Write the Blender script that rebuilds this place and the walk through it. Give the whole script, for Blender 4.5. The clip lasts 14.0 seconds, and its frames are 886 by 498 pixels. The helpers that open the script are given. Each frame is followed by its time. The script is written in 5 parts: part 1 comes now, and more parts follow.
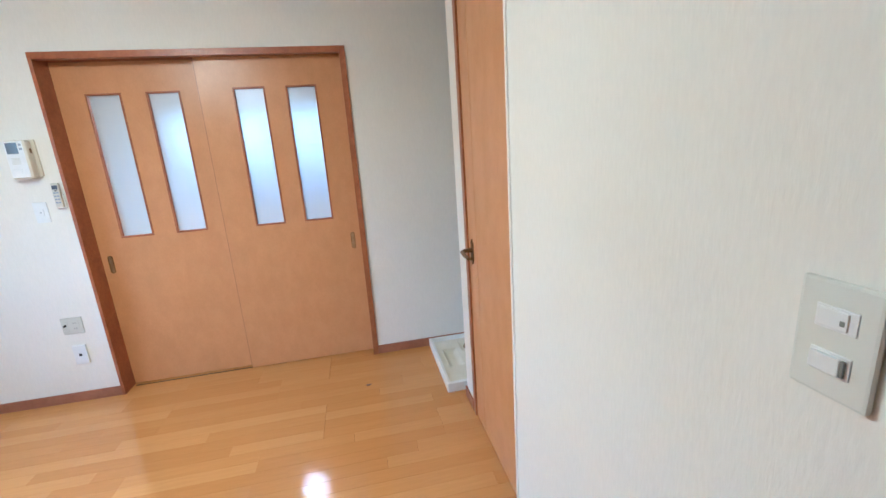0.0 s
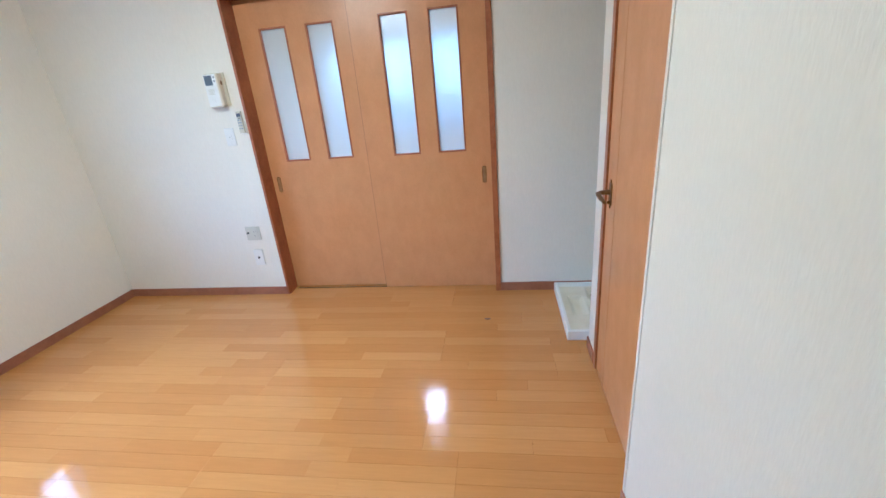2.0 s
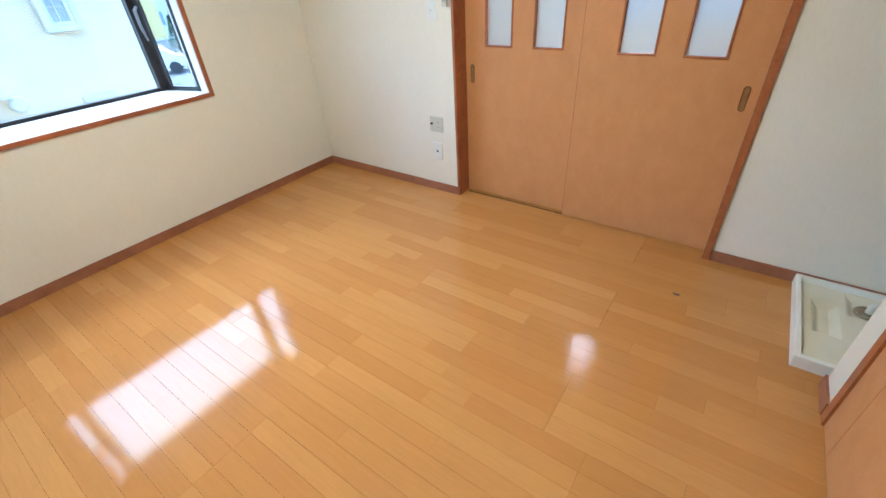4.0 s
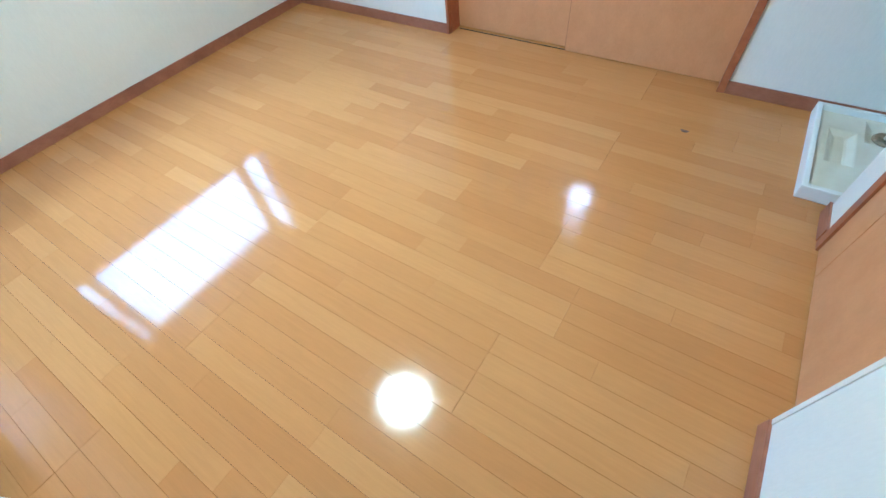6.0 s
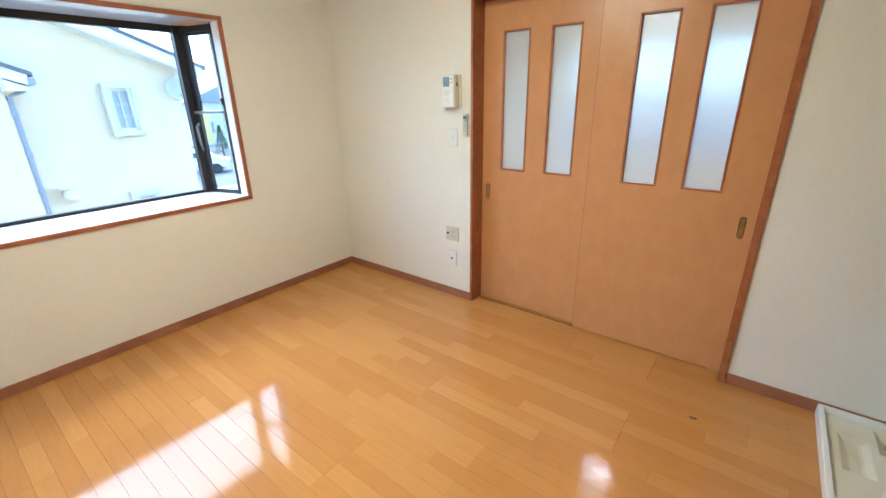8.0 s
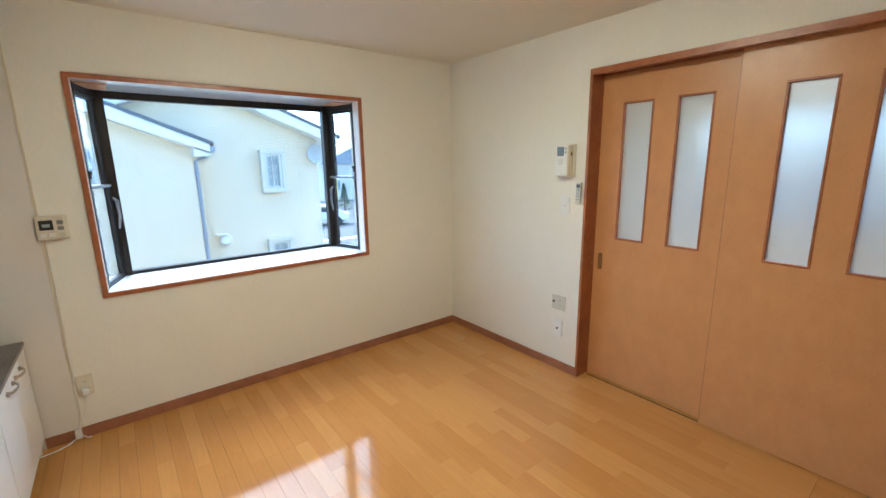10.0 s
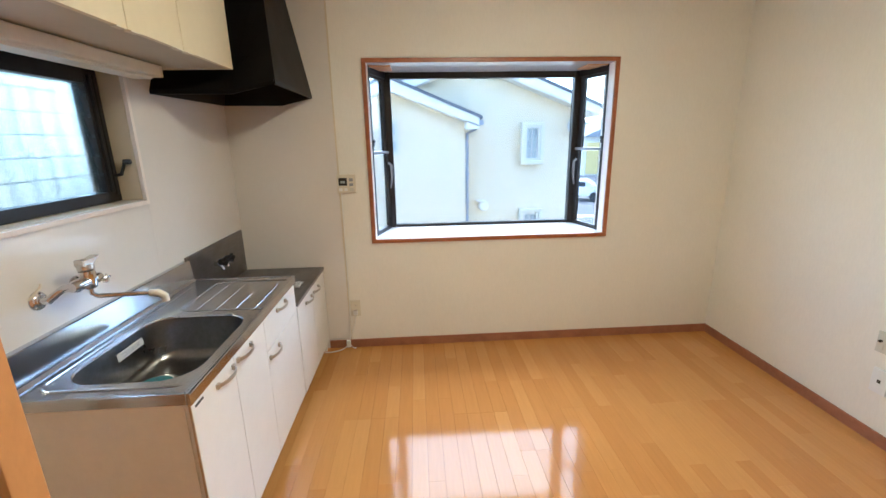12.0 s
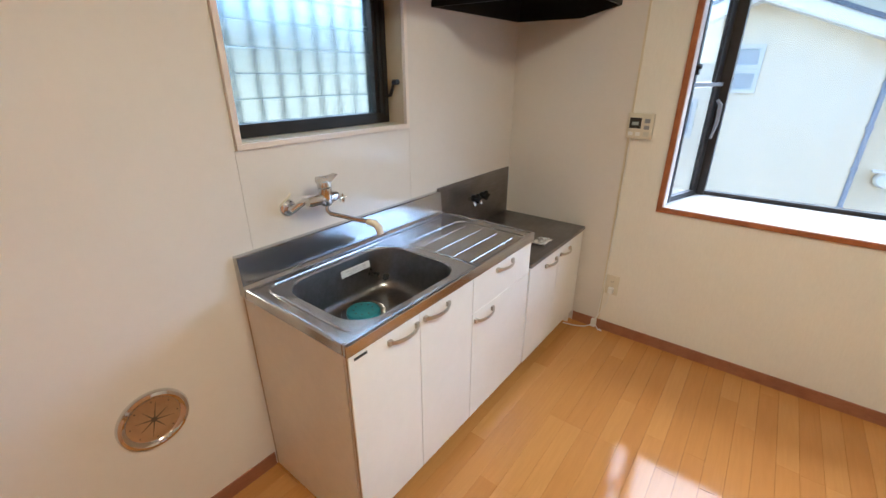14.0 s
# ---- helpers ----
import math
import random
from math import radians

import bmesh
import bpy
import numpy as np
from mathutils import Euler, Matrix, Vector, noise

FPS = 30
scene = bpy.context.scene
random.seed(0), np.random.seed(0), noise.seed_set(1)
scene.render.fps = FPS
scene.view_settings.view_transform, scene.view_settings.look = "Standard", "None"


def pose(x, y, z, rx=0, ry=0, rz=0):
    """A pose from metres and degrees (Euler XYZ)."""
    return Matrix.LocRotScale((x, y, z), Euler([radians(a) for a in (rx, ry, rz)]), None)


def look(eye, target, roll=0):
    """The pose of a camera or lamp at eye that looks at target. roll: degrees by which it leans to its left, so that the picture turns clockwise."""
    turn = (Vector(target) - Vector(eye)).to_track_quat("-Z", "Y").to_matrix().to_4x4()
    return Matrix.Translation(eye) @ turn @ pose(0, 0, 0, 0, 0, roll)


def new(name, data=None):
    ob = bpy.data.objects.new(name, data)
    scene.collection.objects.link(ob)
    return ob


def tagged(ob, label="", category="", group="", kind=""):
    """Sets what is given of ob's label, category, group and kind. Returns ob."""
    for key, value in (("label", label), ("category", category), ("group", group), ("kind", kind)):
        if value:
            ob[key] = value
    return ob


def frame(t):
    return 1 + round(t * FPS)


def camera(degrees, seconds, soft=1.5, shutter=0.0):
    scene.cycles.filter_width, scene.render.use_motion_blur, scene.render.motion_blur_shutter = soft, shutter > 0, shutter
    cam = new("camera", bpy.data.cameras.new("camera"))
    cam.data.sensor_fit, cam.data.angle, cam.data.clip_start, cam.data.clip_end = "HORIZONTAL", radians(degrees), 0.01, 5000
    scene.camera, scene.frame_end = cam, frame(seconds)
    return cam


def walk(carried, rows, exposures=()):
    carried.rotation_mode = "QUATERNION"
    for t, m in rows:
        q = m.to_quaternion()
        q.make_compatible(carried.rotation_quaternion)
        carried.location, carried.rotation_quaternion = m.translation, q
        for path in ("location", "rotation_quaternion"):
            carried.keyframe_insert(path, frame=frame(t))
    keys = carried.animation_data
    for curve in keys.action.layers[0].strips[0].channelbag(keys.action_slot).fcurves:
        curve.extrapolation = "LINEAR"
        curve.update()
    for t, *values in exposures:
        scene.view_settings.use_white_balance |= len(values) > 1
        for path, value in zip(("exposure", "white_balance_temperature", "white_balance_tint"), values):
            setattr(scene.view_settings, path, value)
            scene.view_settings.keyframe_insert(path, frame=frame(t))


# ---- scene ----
cam = camera(93.6, 14.0)
PATH = [
    (0, (0.558, 0.541, 1.418), (0.933, 2.444, 0.932), -3.9),
    (0.5, (0.588, 0.505, 1.419), (0.588, 2.423, 0.852), -3.9),
    (1, (0.593, 0.521, 1.408), (0.447, 2.408, 0.759), -3.9),
    (1.5, (0.609, 0.554, 1.393), (0.404, 2.41, 0.677), -4.3),
    (2, (0.616, 0.612, 1.394), (0.324, 2.452, 0.668), -5.1),
    (2.5, (0.578, 0.814, 1.376), (0.005, 2.61, 0.709), -4.4),
    (3, (0.479, 0.971, 1.41), (-0.413, 2.605, 0.68), -2.2),
    (3.5, (0.499, 0.999, 1.433), (-0.518, 2.48, 0.554), -3.0),
    (4, (0.521, 0.999, 1.405), (-0.481, 2.319, 0.285), -3.9),
    (4.2, (0.516, 0.999, 1.384), (-0.447, 2.249, 0.155), -4.8),
    (6.3, (0.525, 1.009, 1.26), (-0.256, 1.973, -0.308), -7.8),
    (6.5, (0.51, 1.002, 1.292), (-0.317, 2.06, -0.191), -6.0),
    (7, (0.528, 0.993, 1.351), (-0.461, 2.258, 0.159), -3.8),
    (7.5, (0.545, 0.978, 1.414), (-0.558, 2.384, 0.516), -2.4),
    (7.7, (0.546, 0.965, 1.433), (-0.581, 2.416, 0.643), -1.7),
    (9.8, (0.518, 0.908, 1.496), (-0.951, 2.203, 1.092), -0.9),
    (10, (0.503, 0.927, 1.496), (-1.039, 2.133, 1.085), -0.9),
    (10.5, (0.485, 1.018, 1.493), (-1.217, 1.977, 1.065), -0.9),
    (11, (0.477, 1.102, 1.479), (-1.346, 1.79, 1.031), -1.0),
    (11.5, (0.451, 1.098, 1.468), (-1.446, 1.518, 0.994), -1.0),
    (12, (0.416, 1.118, 1.472), (-1.514, 1.235, 0.961), -1.0),
    (12.5, (0.313, 1.192, 1.444), (-1.603, 0.996, 0.906), -0.8),
    (13, (0.214, 1.24, 1.441), (-1.617, 0.687, 0.857), -0.5),
    (13.5, (0.063, 1.204, 1.447), (-1.614, 0.335, 0.79), 0.1),
    (14, (-0.114, 1.196, 1.428), (-1.57, 0.062, 0.657), 0.0),
]
EXPOSURES = [(0.0, 4.97, 4250, 3), (1.5, 4.87, 4150, 3), (2.5, 4.87, 4350, 1), (3.0, 4.78, 4620, -1), (4.2, 4.81, 4620, -2), (6.3, 5.07, 3660, -9), (7.0, 4.92, 4050, -6), (7.7, 4.87, 4800, -1), (10.0, 4.42, 4950, -2), (12.0, 4.52, 5150, 3), (14.0, 4.42, 5250, 6)]
walk(cam, [(t, look(eye, target, roll)) for t, eye, target, roll in PATH], exposures=EXPOSURES)

# ---- world and light ----
world = bpy.data.worlds.new("sky")
scene.world = world
world.use_nodes = True
wn = world.node_tree.nodes
sky = wn.new("ShaderNodeTexSky")
sky.sky_type = "NISHITA"
sky.sun_disc = False
sky.sun_elevation = radians(62)
sky.sun_rotation = radians(-83)
sky.altitude = 50
sky.dust_density = 1.8
sky.air_density = 0.7
sky.ozone_density = 0.3
wn["Background"].inputs["Strength"].default_value = 0.125
world.node_tree.links.new(sky.outputs[0], wn["Background"].inputs["Color"])
SUN = 0.50
sun = new("sun", bpy.data.lights.new("sun", "SUN"))
sun.data.energy, sun.data.angle, sun.data.color = SUN, radians(110), (0.93, 0.97, 1.0)
sun.matrix_world = look((-5.0, 0.6, 9.4), (0, 0, 0))

# ---- materials ----


def mat(name, color=(0.8, 0.8, 0.8), rough=0.5, metal=0.0, coat=0.0, spec=0.5):
    m = bpy.data.materials.new(name)
    m.use_nodes = True
    b = m.node_tree.nodes["Principled BSDF"]
    b.inputs["Base Color"].default_value = (*color, 1)
    b.inputs["Roughness"].default_value = rough
    b.inputs["Metallic"].default_value = metal
    b.inputs["Coat Weight"].default_value = coat
    b.inputs["Coat Roughness"].default_value = 0.08
    b.inputs["Specular IOR Level"].default_value = spec
    return m


def node(m, kind, **values):
    n = m.node_tree.nodes.new(kind)
    for key, value in values.items():
        n.inputs[key.replace("_", " ")].default_value = value
    return n


def link(m, a, out, b, inp):
    m.node_tree.links.new(a.outputs[out], b.inputs[inp])


def coords(m, scale=(1, 1, 1), which="Object"):
    tc = m.node_tree.nodes.new("ShaderNodeTexCoord")
    mp = node(m, "ShaderNodeMapping", Scale=scale)
    link(m, tc, which, mp, "Vector")
    return mp


def vary(m, color_a, color_b, scale=(1, 1, 1), size=5.0, detail=4.0, low=0.35, high=0.65, bump=0.0, fine=0.0, fine_scale=(1, 1, 1), rough=None):
    """Two tones mixed by a broad noise, a fine noise on top of them, relief and uneven gloss."""
    b = m.node_tree.nodes["Principled BSDF"]
    mp = coords(m, scale)
    n = node(m, "ShaderNodeTexNoise", Scale=size, Detail=detail, Roughness=0.6)
    link(m, mp, 0, n, "Vector")
    r = m.node_tree.nodes.new("ShaderNodeMapRange")
    r.inputs["From Min"].default_value, r.inputs["From Max"].default_value = low, high
    link(m, n, "Fac", r, "Value")
    mix = m.node_tree.nodes.new("ShaderNodeMix")
    mix.data_type = "RGBA"
    mix.inputs["A"].default_value, mix.inputs["B"].default_value = (*color_a, 1), (*color_b, 1)
    m.node_tree.links.new(r.outputs[0], mix.inputs["Factor"])
    last = mix.outputs["Result"]
    if fine or bump:
        mf = coords(m, fine_scale)
        nf = node(m, "ShaderNodeTexNoise", Scale=1.0, Detail=5.0, Roughness=0.65)
        link(m, mf, 0, nf, "Vector")
        if fine:
            rf = m.node_tree.nodes.new("ShaderNodeMapRange")
            rf.inputs["From Min"].default_value, rf.inputs["From Max"].default_value = 0.3, 0.7
            rf.inputs["To Min"].default_value, rf.inputs["To Max"].default_value = 1 - fine, 1.0
            link(m, nf, "Fac", rf, "Value")
            mul = m.node_tree.nodes.new("ShaderNodeVectorMath")
            mul.operation = "SCALE"
            m.node_tree.links.new(last, mul.inputs[0])
            m.node_tree.links.new(rf.outputs[0], mul.inputs["Scale"])
            last = mul.outputs[0]
        if bump:
            bp = node(m, "ShaderNodeBump", Strength=bump, Distance=0.002)
            link(m, nf, "Fac", bp, "Height")
            link(m, bp, 0, b, "Normal")
    m.node_tree.links.new(last, b.inputs["Base Color"])
    if rough:
        rr = m.node_tree.nodes.new("ShaderNodeMapRange")
        rr.inputs["To Min"].default_value, rr.inputs["To Max"].default_value = rough
        link(m, n, "Fac", rr, "Value")
        m.node_tree.links.new(rr.outputs[0], b.inputs["Roughness"])
    return m


WALLPAPER = vary(mat("wallpaper", rough=0.75, spec=0.3), (0.83, 0.80, 0.735), (0.80, 0.77, 0.70), size=1.2, bump=0.35, fine=0.05, fine_scale=(140, 140, 32))
CEILING = vary(mat("ceiling_paper", rough=0.85, spec=0.2), (0.80, 0.755, 0.645), (0.77, 0.725, 0.615), size=1.0, bump=0.4, fine=0.04, fine_scale=(150, 150, 150))
PANEL = vary(mat("kitchen_panel", rough=0.16, spec=0.5), (0.74, 0.70, 0.66), (0.71, 0.665, 0.62), size=1.3, fine=0.02, fine_scale=(40, 40, 40), rough=(0.08, 0.16))
TRIM = vary(mat("stained_trim", rough=0.35), (0.42, 0.150, 0.054), (0.33, 0.105, 0.039), scale=(1, 1, 1), size=14, fine=0.25, fine_scale=(60, 60, 60), bump=0.1)
BASEBOARD = vary(mat("brown_baseboard", rough=0.4), (0.38, 0.16, 0.085), (0.30, 0.12, 0.065), size=9, fine=0.2, fine_scale=(30, 30, 200), bump=0.08)
DOORWOOD = vary(mat("door_veneer", rough=0.32), (0.61, 0.305, 0.120), (0.565, 0.276, 0.104), scale=(1, 1, 0.6), size=13, fine=0.08, fine_scale=(160, 160, 60), bump=0.05, rough=(0.28, 0.4))
BRONZE = vary(mat("dark_bronze_aluminium", rough=0.4, metal=0.0, spec=0.35), (0.014, 0.011, 0.009), (0.022, 0.016, 0.013), size=12, fine=0.1, fine_scale=(80, 80, 80))
LEVERGREY = mat("dull_grey_casting", (0.17, 0.17, 0.18), 0.5)
GREYMETAL = mat("grey_aluminium", (0.32, 0.33, 0.35), 0.35, 0.7)
SILL = vary(mat("white_sill_laminate", rough=0.10), (0.68, 0.675, 0.675), (0.65, 0.645, 0.645), size=3, fine=0.03, fine_scale=(30, 30, 30))
REVEAL = vary(mat("pale_reveal_board", rough=0.3), (0.80, 0.72, 0.68), (0.77, 0.69, 0.65), size=3, fine=0.03, fine_scale=(30, 30, 30))


def floor_material():
    m = mat("floor_veneer", rough=0.12, coat=0.0, spec=0.44)
    b = m.node_tree.nodes["Principled BSDF"]
    info = m.node_tree.nodes.new("ShaderNodeObjectInfo")
    geo = m.node_tree.nodes.new("ShaderNodeNewGeometry")
    tone = m.node_tree.nodes.new("ShaderNodeMath")
    tone.operation = "ADD"
    link(m, info, "Random", tone, 0)
    link(m, geo, "Random Per Island", tone, 1)
    wrap = m.node_tree.nodes.new("ShaderNodeMath")
    wrap.operation = "FRACT"
    link(m, tone, 0, wrap, 0)
    ramp = m.node_tree.nodes.new("ShaderNodeValToRGB")
    e = ramp.color_ramp.elements
    e[0].position, e[0].color = 0.0, (0.475, 0.216, 0.057, 1)
    e[1].position, e[1].color = 1.0, (0.545, 0.270, 0.079, 1)
    mid = ramp.color_ramp.elements.new(0.55)
    mid.color = (0.505, 0.240, 0.066, 1)
    link(m, wrap, 0, ramp, "Fac")
    tc = m.node_tree.nodes.new("ShaderNodeTexCoord")
    off = m.node_tree.nodes.new("ShaderNodeVectorMath")
    off.operation = "MULTIPLY_ADD"
    link(m, wrap, 0, off, 0)
    off.inputs[1].default_value = (7, 11, 5)
    link(m, tc, "Object", off, 2)
    mp = node(m, "ShaderNodeMapping", Scale=(5, 70, 1))
    link(m, off, 0, mp, "Vector")
    grain = node(m, "ShaderNodeTexNoise", Scale=1.0, Detail=6.0, Roughness=0.65, Distortion=0.6)
    link(m, mp, 0, grain, "Vector")
    r = m.node_tree.nodes.new("ShaderNodeMapRange")
    r.inputs["From Min"].default_value, r.inputs["From Max"].default_value = 0.3, 0.7
    r.inputs["To Min"].default_value, r.inputs["To Max"].default_value = 0.93, 1.03
    link(m, grain, "Fac", r, "Value")
    mul = m.node_tree.nodes.new("ShaderNodeVectorMath")
    mul.operation = "SCALE"
    link(m, ramp, "Color", mul, 0)
    m.node_tree.links.new(r.outputs[0], mul.inputs["Scale"])
    m.node_tree.links.new(mul.outputs[0], b.inputs["Base Color"])
    wear = node(m, "ShaderNodeTexNoise", Scale=2.5, Detail=5.0, Roughness=0.6)
    world_pos = node(m, "ShaderNodeMapping")
    link(m, geo, "Position", world_pos, "Vector")
    link(m, world_pos, 0, wear, "Vector")
    rr = m.node_tree.nodes.new("ShaderNodeMapRange")
    rr.inputs["To Min"].default_value, rr.inputs["To Max"].default_value = 0.065, 0.115
    link(m, wear, "Fac", rr, "Value")
    m.node_tree.links.new(rr.outputs[0], b.inputs["Roughness"])
    bp = node(m, "ShaderNodeBump", Strength=0.06, Distance=0.001)
    link(m, grain, "Fac", bp, "Height")
    link(m, bp, 0, b, "Normal")
    return m


FLOOR = floor_material()


def clear_glass(name, tint):
    m = bpy.data.materials.new(name)
    m.use_nodes = True
    m.node_tree.nodes.clear()
    out = m.node_tree.nodes.new("ShaderNodeOutputMaterial")
    see = node(m, "ShaderNodeBsdfTransparent", Color=(*tint, 1))
    gloss = node(m, "ShaderNodeBsdfGlossy", Roughness=0.01)
    face = node(m, "ShaderNodeLayerWeight", Blend=0.5)
    power = m.node_tree.nodes.new("ShaderNodeMath")
    power.operation = "POWER"
    link(m, face, "Facing", power, 0)
    power.inputs[1].default_value = 4.0
    fres = m.node_tree.nodes.new("ShaderNodeMath")
    fres.operation = "MULTIPLY_ADD"
    link(m, power, 0, fres, 0)
    fres.inputs[1].default_value, fres.inputs[2].default_value = 0.5, 0.02
    mix = m.node_tree.nodes.new("ShaderNodeMixShader")
    link(m, fres, 0, mix, 0)
    link(m, see, 0, mix, 1)
    link(m, gloss, 0, mix, 2)
    link(m, mix, 0, out, "Surface")
    return m


def frosted_glass(name, tint, rough, bump, scale, through_share=1.0):
    m = bpy.data.materials.new(name)
    m.use_nodes = True
    b = m.node_tree.nodes["Principled BSDF"]
    b.inputs["Base Color"].default_value = (*tint, 1)
    b.inputs["Transmission Weight"].default_value = through_share
    b.inputs["Roughness"].default_value = rough
    b.inputs["IOR"].default_value = 1.3
    mp = coords(m, (scale, scale, scale))
    n = node(m, "ShaderNodeTexNoise", Scale=1.0, Detail=3.0)
    link(m, mp, 0, n, "Vector")
    bp = node(m, "ShaderNodeBump", Strength=bump, Distance=0.003)
    link(m, n, "Fac", bp, "Height")
    link(m, bp, 0, b, "Normal")
    return m


GLASS = clear_glass("tinted_window_glass", (0.65, 0.645, 0.62))
FROSTED = frosted_glass("frosted_glass", (0.76, 0.76, 0.75), 0.34, 0.15, 120, 0.72)
LOUVRE = frosted_glass("patterned_louvre_glass", (0.32, 0.36, 0.33), 0.27, 0.4, 260)


def emitter(name, color, strength):
    m = mat(name, color, 0.4)
    b = m.node_tree.nodes["Principled BSDF"]
    b.inputs["Emission Color"].default_value = (*color, 1)
    b.inputs["Emission Strength"].default_value = strength
    return m


# ---- building helpers ----


def part(name, bm, material, parent=None, label="", smooth=False):
    me = bpy.data.meshes.new(name)
    bmesh.ops.recalc_face_normals(bm, faces=bm.faces)
    bm.to_mesh(me)
    bm.free()
    me.materials.append(material)
    if smooth:
        me.shade_smooth()
        me.set_sharp_from_angle(angle=radians(40))
    ob = new(name, me)
    if parent is not None:
        ob.parent = parent
        ob.matrix_parent_inverse = Matrix.Translation(parent.matrix_basis.translation).inverted()
    if label:
        tagged(ob, label=label)
    return ob


def thing(name, at=(0, 0, 0)):
    ob = new(name)
    ob.matrix_basis = pose(*at)
    return ob


def box(bm, x0, x1, y0, y1, z0, z1, bevel=0.0, segments=2):
    made = bmesh.ops.create_cube(bm, size=1.0)["verts"]
    for v in made:
        v.co = Vector((x0 + (v.co.x + 0.5) * (x1 - x0), y0 + (v.co.y + 0.5) * (y1 - y0), z0 + (v.co.z + 0.5) * (z1 - z0)))
    if bevel:
        edges = list({e for v in made for e in v.link_edges})
        bmesh.ops.bevel(bm, geom=edges, offset=bevel, segments=segments, affect="EDGES", profile=0.6)
    return bm


def boxes(*rows, bevel=0.0):
    bm = bmesh.new()
    for r in rows:
        box(bm, *r, bevel=bevel)
    return bm


def prism(bm, outline, axis, a, b):
    """An outline of 2D points drawn out along the axis from a to b. x: points (y, z); y: (x, z); z: (x, y)."""
    def at(p, d):
        return {"x": (d, p[0], p[1]), "y": (p[0], d, p[1]), "z": (p[0], p[1], d)}[axis]
    lo = [bm.verts.new(at(p, a)) for p in outline]
    hi = [bm.verts.new(at(p, b)) for p in outline]
    n = len(outline)
    bm.faces.new(lo)
    bm.faces.new(hi)
    for i in range(n):
        bm.faces.new((lo[i], lo[(i + 1) % n], hi[(i + 1) % n], hi[i]))
    return bm


def tube(bm, points, radius, segments=12, closed_ends=True):
    """A round tube along the points; the radius may be a list, one a point."""
    pts = [Vector(p) for p in points]
    radii = radius if isinstance(radius, (list, tuple)) else [radius] * len(pts)
    rings = []
    up = Vector((0.13, 0.21, 0.97))
    for i, p in enumerate(pts):
        d = (pts[min(i + 1, len(pts) - 1)] - pts[max(i - 1, 0)]).normalized()
        s = d.cross(up)
        if s.length < 0.1:
            s = d.cross(Vector((1, 0, 0)))
        s.normalize()
        u = s.cross(d).normalized()
        up = u
        rings.append([bm.verts.new(p + radii[i] * (math.cos(a) * s + math.sin(a) * u)) for a in (2 * math.pi * k / segments for k in range(segments))])
    for r0, r1 in zip(rings, rings[1:]):
        for k in range(segments):
            bm.faces.new((r0[k], r0[(k + 1) % segments], r1[(k + 1) % segments], r1[k]))
    if closed_ends:
        bm.faces.new(rings[0])
        bm.faces.new(rings[-1])
    return bm


def lathe(bm, profile, centre, axis="z", segments=32):
    """Points (radius, height) turned round the axis through the centre."""
    def at(r, h, a):
        c, s = r * math.cos(a), r * math.sin(a)
        v = {"z": (c, s, h), "y": (c, h, s), "x": (h, c, s)}[axis]
        return Vector(centre) + Vector(v)
    rings = [[bm.verts.new(at(max(r, 1e-4), h, 2 * math.pi * k / segments)) for k in range(segments)] for r, h in profile]
    for r0, r1 in zip(rings, rings[1:]):
        for k in range(segments):
            bm.faces.new((r0[k], r0[(k + 1) % segments], r1[(k + 1) % segments], r1[k]))
    bm.faces.new(rings[0])
    bm.faces.new(rings[-1])
    return bm


def frame_ring(bm, axis, plane, u0, u1, v0, v1, width, depth, bevel=0.002):
    """Four bars round an opening. axis x: u is y; axis y: u is x; v is z; the bars lie outside u0..u1, v0..v1."""
    w = width
    for a, b, c, d in ((u0 - w, u1 + w, v1, v1 + w), (u0 - w, u1 + w, v0 - w, v0), (u0 - w, u0, v0, v1), (u1, u1 + w, v0, v1)):
        if axis == "x":
            box(bm, plane, plane + depth, a, b, c, d, bevel=bevel)
        else:
            box(bm, a, b, plane, plane + depth, c, d, bevel=bevel)
    return bm


# ---- the room's measures ----
XW, YN, YS, H = -2.41, 3.31, -0.07, 2.30
XE, YSTEP, XDOOR, YSTUB = 0.993, 1.69, 1.055, 2.615
T = 0.15
BAY = dict(y0=0.80, y1=2.455, z0=0.782, z1=1.965)
DOOR = dict(x0=-1.05, x1=0.585, z1=2.03)


def wall(name, *rows, material=WALLPAPER):
    return tagged(part(name, boxes(*rows), material), kind="structure")


by0, by1, bz0, bz1 = BAY["y0"] + 0.026, BAY["y1"] - 0.026, 0.800, 1.94
# opening for the unseen side window, added to let daylight into the next room
WY0, WY1, WZ0, WZ1 = 4.0, 5.6, 0.85, 1.95
wall("wall_west", (XW - T, XW, YS - T, by0, 0, H), (XW - T, XW, by1, WY0, 0, H), (XW - T, XW, WY1, YN + 2.7, 0, H), (XW - T, XW, WY0, WY1, 0, WZ0), (XW - T, XW, WY0, WY1, WZ1, H), (XW - T, XW, by0, by1, 0, bz0), (XW - T, XW, by0, by1, bz1, H))
dx0, dx1, dz1 = DOOR["x0"] + 0.012, DOOR["x1"] - 0.012, DOOR["z1"] - 0.012
wall("wall_north", (XW, dx0, YN, YN + T, 0, H), (dx1, 1.95, YN, YN + T, 0, H), (dx0, dx1, YN, YN + T, dz1, H))
kx0, kx1, kz0, kz1 = -1.470, -0.745, 1.237, 1.81
wall("wall_south", (XW, kx0, YS - T, YS, 0, H), (kx1, 0.045, YS - T, YS, 0, H), (0.865, 1.95, YS - T, YS, 0, H), (0.045, 0.865, YS - T, YS, 2.03, H), (kx0, kx1, YS - T, YS, 0, kz0), (kx0, kx1, YS - T, YS, kz1, H))
